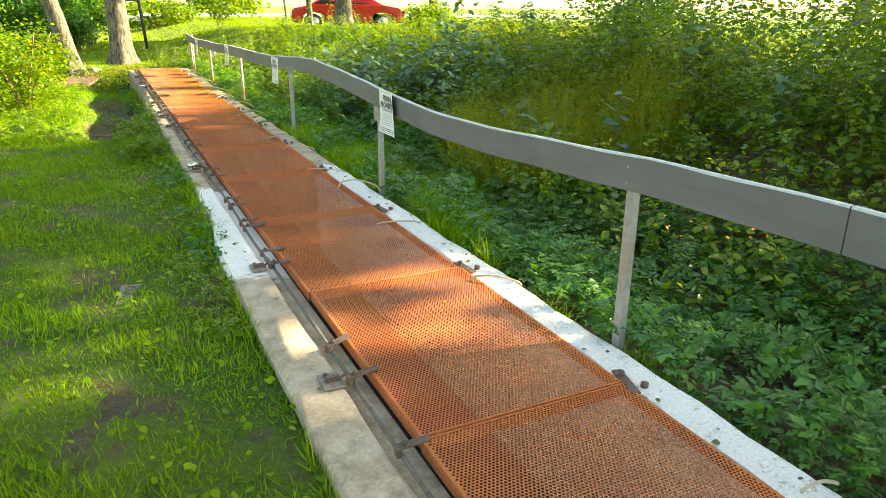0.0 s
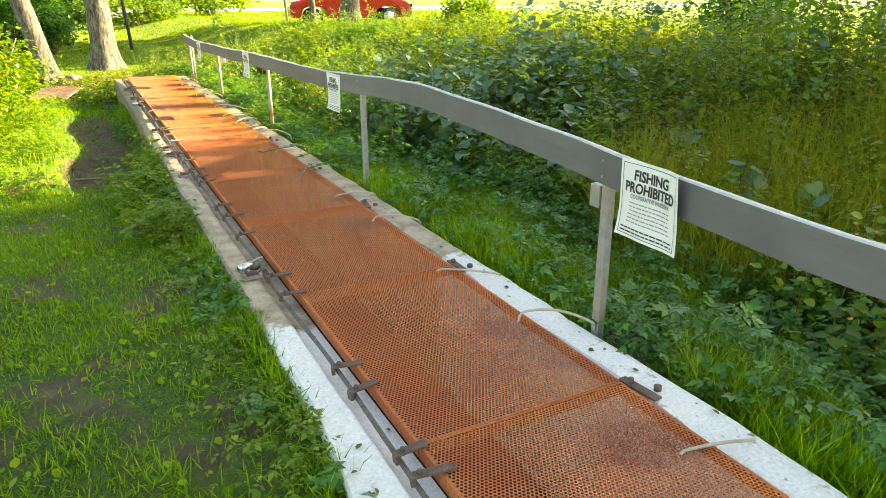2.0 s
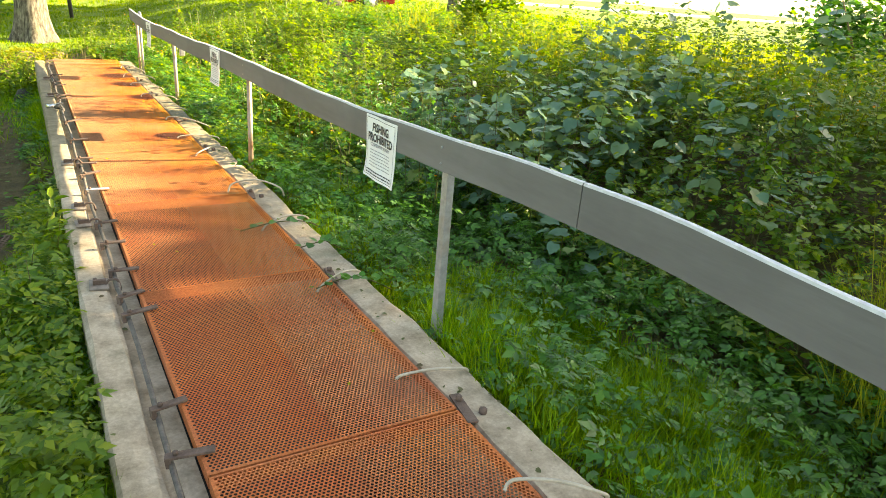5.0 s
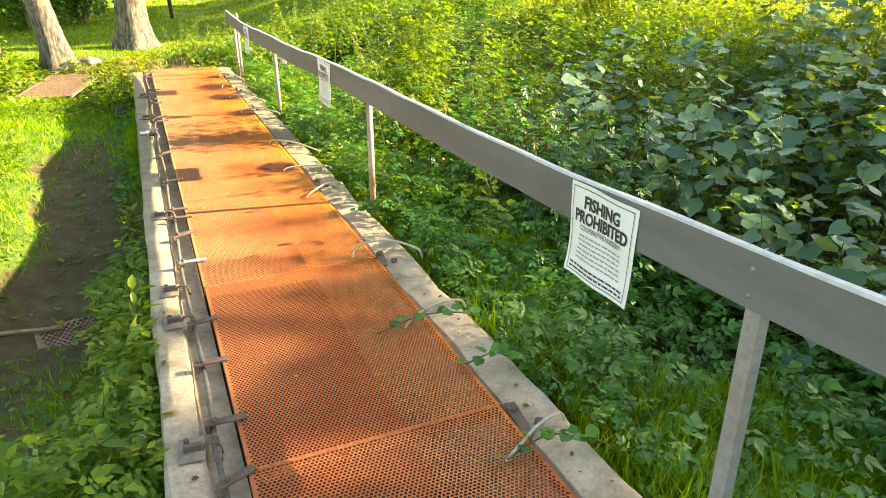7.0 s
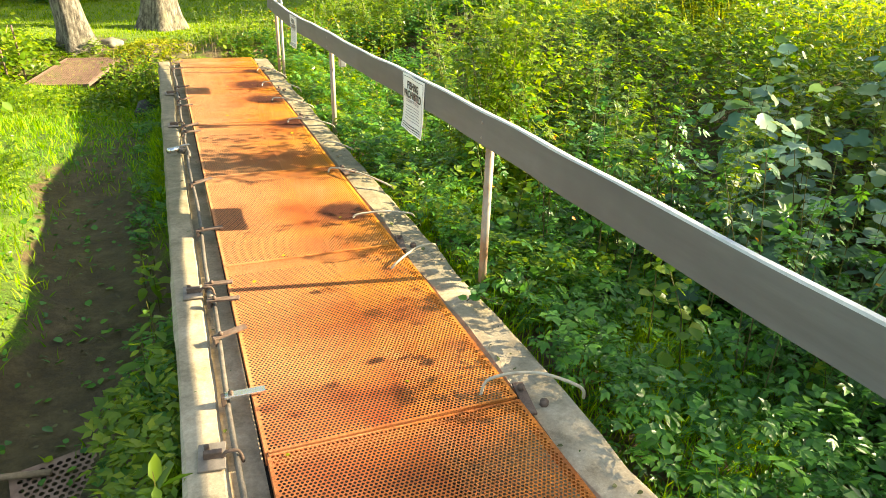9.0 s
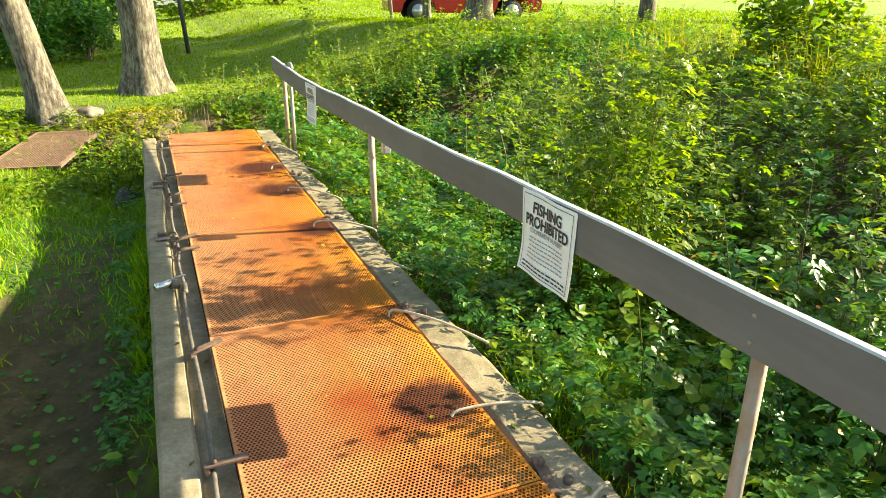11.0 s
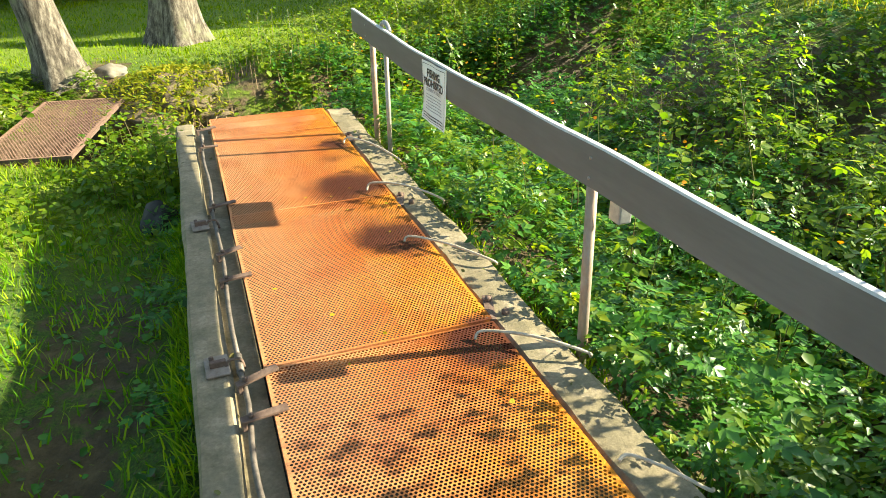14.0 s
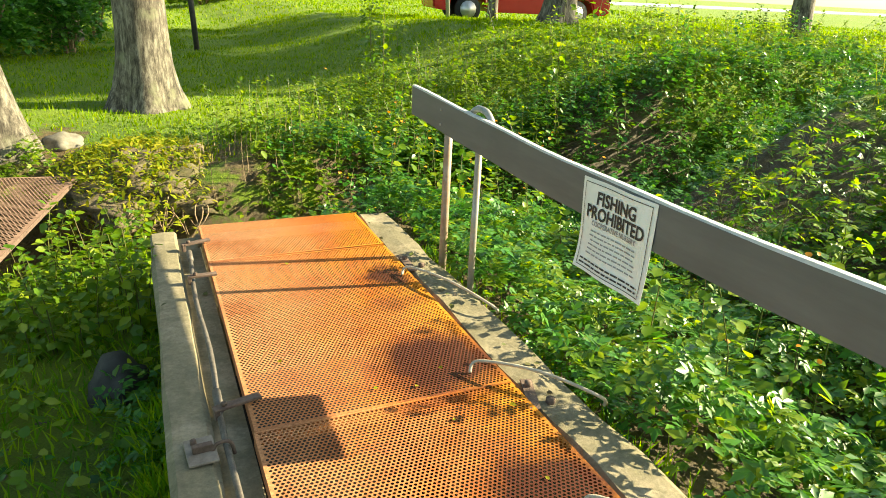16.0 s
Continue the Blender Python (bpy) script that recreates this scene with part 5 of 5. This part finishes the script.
for v in bm.verts:
    k = 1 + 0.20 * noise.noise(v.co * 1.9) + 0.13 * noise.noise(v.co * 5.0) + 0.12 * noise.noise(v.co * 11.0) + 0.07 * noise.noise(v.co * 24.0)
    v.co = Vector((v.co.x * 0.70 * k, v.co.y * 0.75 * k, v.co.z * 0.36 * k))
bank = part("earth_bank", bm, speckled("dry_earth", (0.045, 0.033, 0.019), (0.23, 0.175, 0.105), 20, 0.95, 0.0, 1.0, (0.13, 0.12, 0.045)))
bank.data.polygons.foreach_set("use_smooth", [True] * len(bank.data.polygons))
bank.matrix_basis = pose(-0.22, 16.5, -0.56)
tagged(bank, "dry earth bank undercut by the creek", "bank", kind="structure")
for mat, n, shape, size, label in ((STRAW, 4200, NARROW, 0.07, "dry yellow grass trailing over the bank"), (WEED, 1100, COMPOUND, 0.05, "small herbs clinging to the bank")):
    d = gen.normal(0, 1, (n, 3)) + np.array([0, 0.0, 0.9])
    d /= np.linalg.norm(d, axis=1)[:, None]
    at = np.array([-0.22, 16.5, -0.56]) + d * np.array([0.72, 0.77, 0.37]) * gen.uniform(0.92, 1.16, n)[:, None]
    tagged(scatter("bank_tufts", shape, at, gen.uniform(0, 6.283, n), gen.normal(-0.1, 0.5, n), size * gen.uniform(0.6, 1.3, n), 1.0, mat), label, "plants", kind="stuff")
roots = holder("tree_roots", "thin dry roots hanging from the undercut bank", "roots", pose(0, 0, 0))
r2 = random.Random(9)
for i in range(26):
    x, y = r2.uniform(-0.7, 0.25), r2.uniform(15.75, 16.0)
    z = r2.uniform(-0.5, -0.38)
    tube("root", arc([(x, y + 0.15, z), (x + r2.uniform(-0.1, 0.1), y - 0.05, z - 0.1), (x + r2.uniform(-0.15, 0.15), y - 0.1, z - r2.uniform(0.2, 0.45))], 4), 0.008, ROOT, roots, "", 5, 0.002)


def grate(label, m, w, l, pitch, hole, material=None):
    ob = holder("steel_grate", label, "grate", m)
    shell("sheet", perforated("sheet", w, l, pitch, hole, 0.012, 0.012), material or RUSTY_BROWN, ob)
    for x in (0, w - 0.012):
        boxes("side_bar", [(x, x + 0.012, 0, l, -0.03, -0.002)], DARK_RUST, ob)
    for y in (0, l - 0.012):
        boxes("end_bar", [(0.013, w - 0.013, y, y + 0.012, -0.03, -0.002)], DARK_RUST, ob)
    return ob


RUSTY_BROWN = speckled("dull_brown_rust", (0.14, 0.075, 0.048), (0.32, 0.19, 0.13), 14, 0.9)
grate("brown rusted grate bridging the narrow creek", pose(-1.70, 14.84, -0.385, 2, -1, -12), 0.72, 1.55, 0.026, 0.0105)
grate("rusty grate half sunk in the mud", pose(-0.68, 7.50, -0.352, 2, -3, 12), 0.40, 0.40, 0.026, 0.0095)
tagged(tube("stick", [(-1.25, 7.95, -0.30), (-0.9, 7.88, -0.315), (-0.63, 7.84, -0.32)], 0.011, ROOT), "dry pale stick lying in the mud", "stick")
for x, y, lx in ((-1.92, 16.1, -0.05), (-1.80, 16.5, -0.06)):
    tagged(tube("iron_rod", [(x, y - 0.6, -0.9), (x + lx, y - 0.6, 0.15)], 0.012, DARK_RUST), "thin upright iron rod beside the grate", "rod")

grate("small grey grate sunk in the worn lawn", pose(-0.80, 1.60, float(ground_z(-0.72, 1.75)) + 0.001, 0, 0, -8), 0.19, 0.28, 0.020, 0.0072, PATCH)
p = spots(150, 0.15, 1.5, 15.75, 16.5)
n = len(p)
tagged(scatter("dry_stems", BLADE, np.stack([p[:, 0], p[:, 1], ground_z(p[:, 0], p[:, 1])], -1), gen.uniform(0, 6.283, n), np.pi / 2 - np.abs(gen.normal(0, 0.3, n)), gen.uniform(0.12, 0.28, n), 0.022, ROOT), "dry brown stalks on the creek bank", "plants", kind="stuff")

fp = holder("sign_post", "dark wooden post with a small board", "post", pose(0.84, 24.5, float(ground_z(0.84, 24.5)), 0, -3, 0))
tube("pole", [(0, 0, -0.3), (0, 0, 2.0)], 0.05, DARK_POST, fp, "", 10)
boxes("board", [(-0.75, 0.08, -0.02, 0.02, 1.55, 1.95)], DARK_POST, fp, "", 0.004)
wp = holder("marker_pole", "slim pale wooden marker pole on the lawn", "pole", pose(5.43, 23.46, 0.5, 0, -4, 0))
tube("pole", [(0, 0, -0.2), (0, 0, 2.6)], 0.04, ZINC, wp, "", 10)


def car(m):
    ob = holder("car", "red saloon car parked beyond the lawn", "car", m)
    prof = [(-2.25, 0.30), (-2.28, 0.62), (-2.2, 0.82), (-1.55, 0.95), (-0.85, 1.38), (0.55, 1.42), (1.35, 0.98), (2.05, 0.85), (2.27, 0.62), (2.25, 0.30), (1.86, 0.26), (1.74, 0.60), (1.35, 0.70), (0.96, 0.60), (0.86, 0.26), (-0.90, 0.26), (-1.0, 0.60), (-1.4, 0.70), (-1.78, 0.60), (-1.9, 0.26)]
    bm = bmesh.new()
    f = bm.faces.new([bm.verts.new((x, -0.86, z)) for x, z in prof])
    out = bmesh.ops.extrude_face_region(bm, geom=[f])
    for v in [g for g in out["geom"] if isinstance(g, bmesh.types.BMVert)]:
        v.co.y = 0.86
    for v in bm.verts:
        if v.co.z > 1.0:
            v.co.y *= 0.78
    bmesh.ops.recalc_face_normals(bm, faces=bm.faces)
    bmesh.ops.bevel(bm, geom=[e for e in bm.edges if e.calc_length() < 3], offset=0.04, segments=2, affect="EDGES")
    part("body", bm, RED, ob)
    for s in (-1, 1):
        for quad in ([(-1.35, 1.0), (-0.8, 1.32), (-0.2, 1.34), (-0.2, 1.0)], [(-0.12, 1.0), (-0.12, 1.34), (0.5, 1.35), (1.05, 1.0)]):
            bm = bmesh.new()
            vs = [bm.verts.new((x, s * (0.875 - 0.5 * max(0, z - 0.95) * 1.05 + 0.01), z)) for x, z in quad]
            bm.faces.new(vs)
            part("side_window", bm, GLASS, ob, "dark glass")
        for x in (-1.4, 1.35):
            w = tube("wheel", [(x, s * 0.68, 0.31), (x, s * 0.87, 0.31)], 0.31, TYRE, ob, "", 24)
            tube("rim", [(x, s * 0.86, 0.31), (x, s * 0.885, 0.31)], 0.20, RIM, w, "silver rim", 12)
        boxes("tail_lamp", [(2.2, 2.285, s * 0.7 - 0.12, s * 0.7 + 0.12, 0.62, 0.76)], GLASS, ob, "", 0.01)
    return ob


car(pose(8.8, 27.0, float(ground_z(8.8, 27.0)) - 0.02, 0, 0, -12))

# ---- litter of leaves and twigs on the concrete ----
n = 170
x = np.where(gen.uniform(0, 1, n) < 0.75, gen.uniform(0.79, 0.92, n), gen.uniform(-0.2, -0.03, n))
y = gen.uniform(-1, END - 0.1, n)
z = np.where(x > 0, -0.004, np.where(x < -0.11, -0.010, -0.042))
tagged(scatter("leaf_litter", OVATE, np.stack([x, y, z], -1), gen.uniform(0, 6.283, n), gen.normal(0.1, 0.2, n), gen.uniform(0.008, 0.030, n), 0.8, STEM), "small dry leaves and twigs on the concrete", "litter", kind="stuff")
n = 46
x, y = gen.uniform(0.04, 0.74, n), gen.uniform(0.5, END - 0.2, n)
tagged(scatter("leaf_litter", OVATE, np.stack([x, y, np.full(n, 0.007)], -1), gen.uniform(0, 6.283, n), gen.normal(0.05, 0.1, n), gen.uniform(0.010, 0.024, n), 0.8, STRAW), "small yellow leaf bits on the steel panels", "litter", kind="stuff")
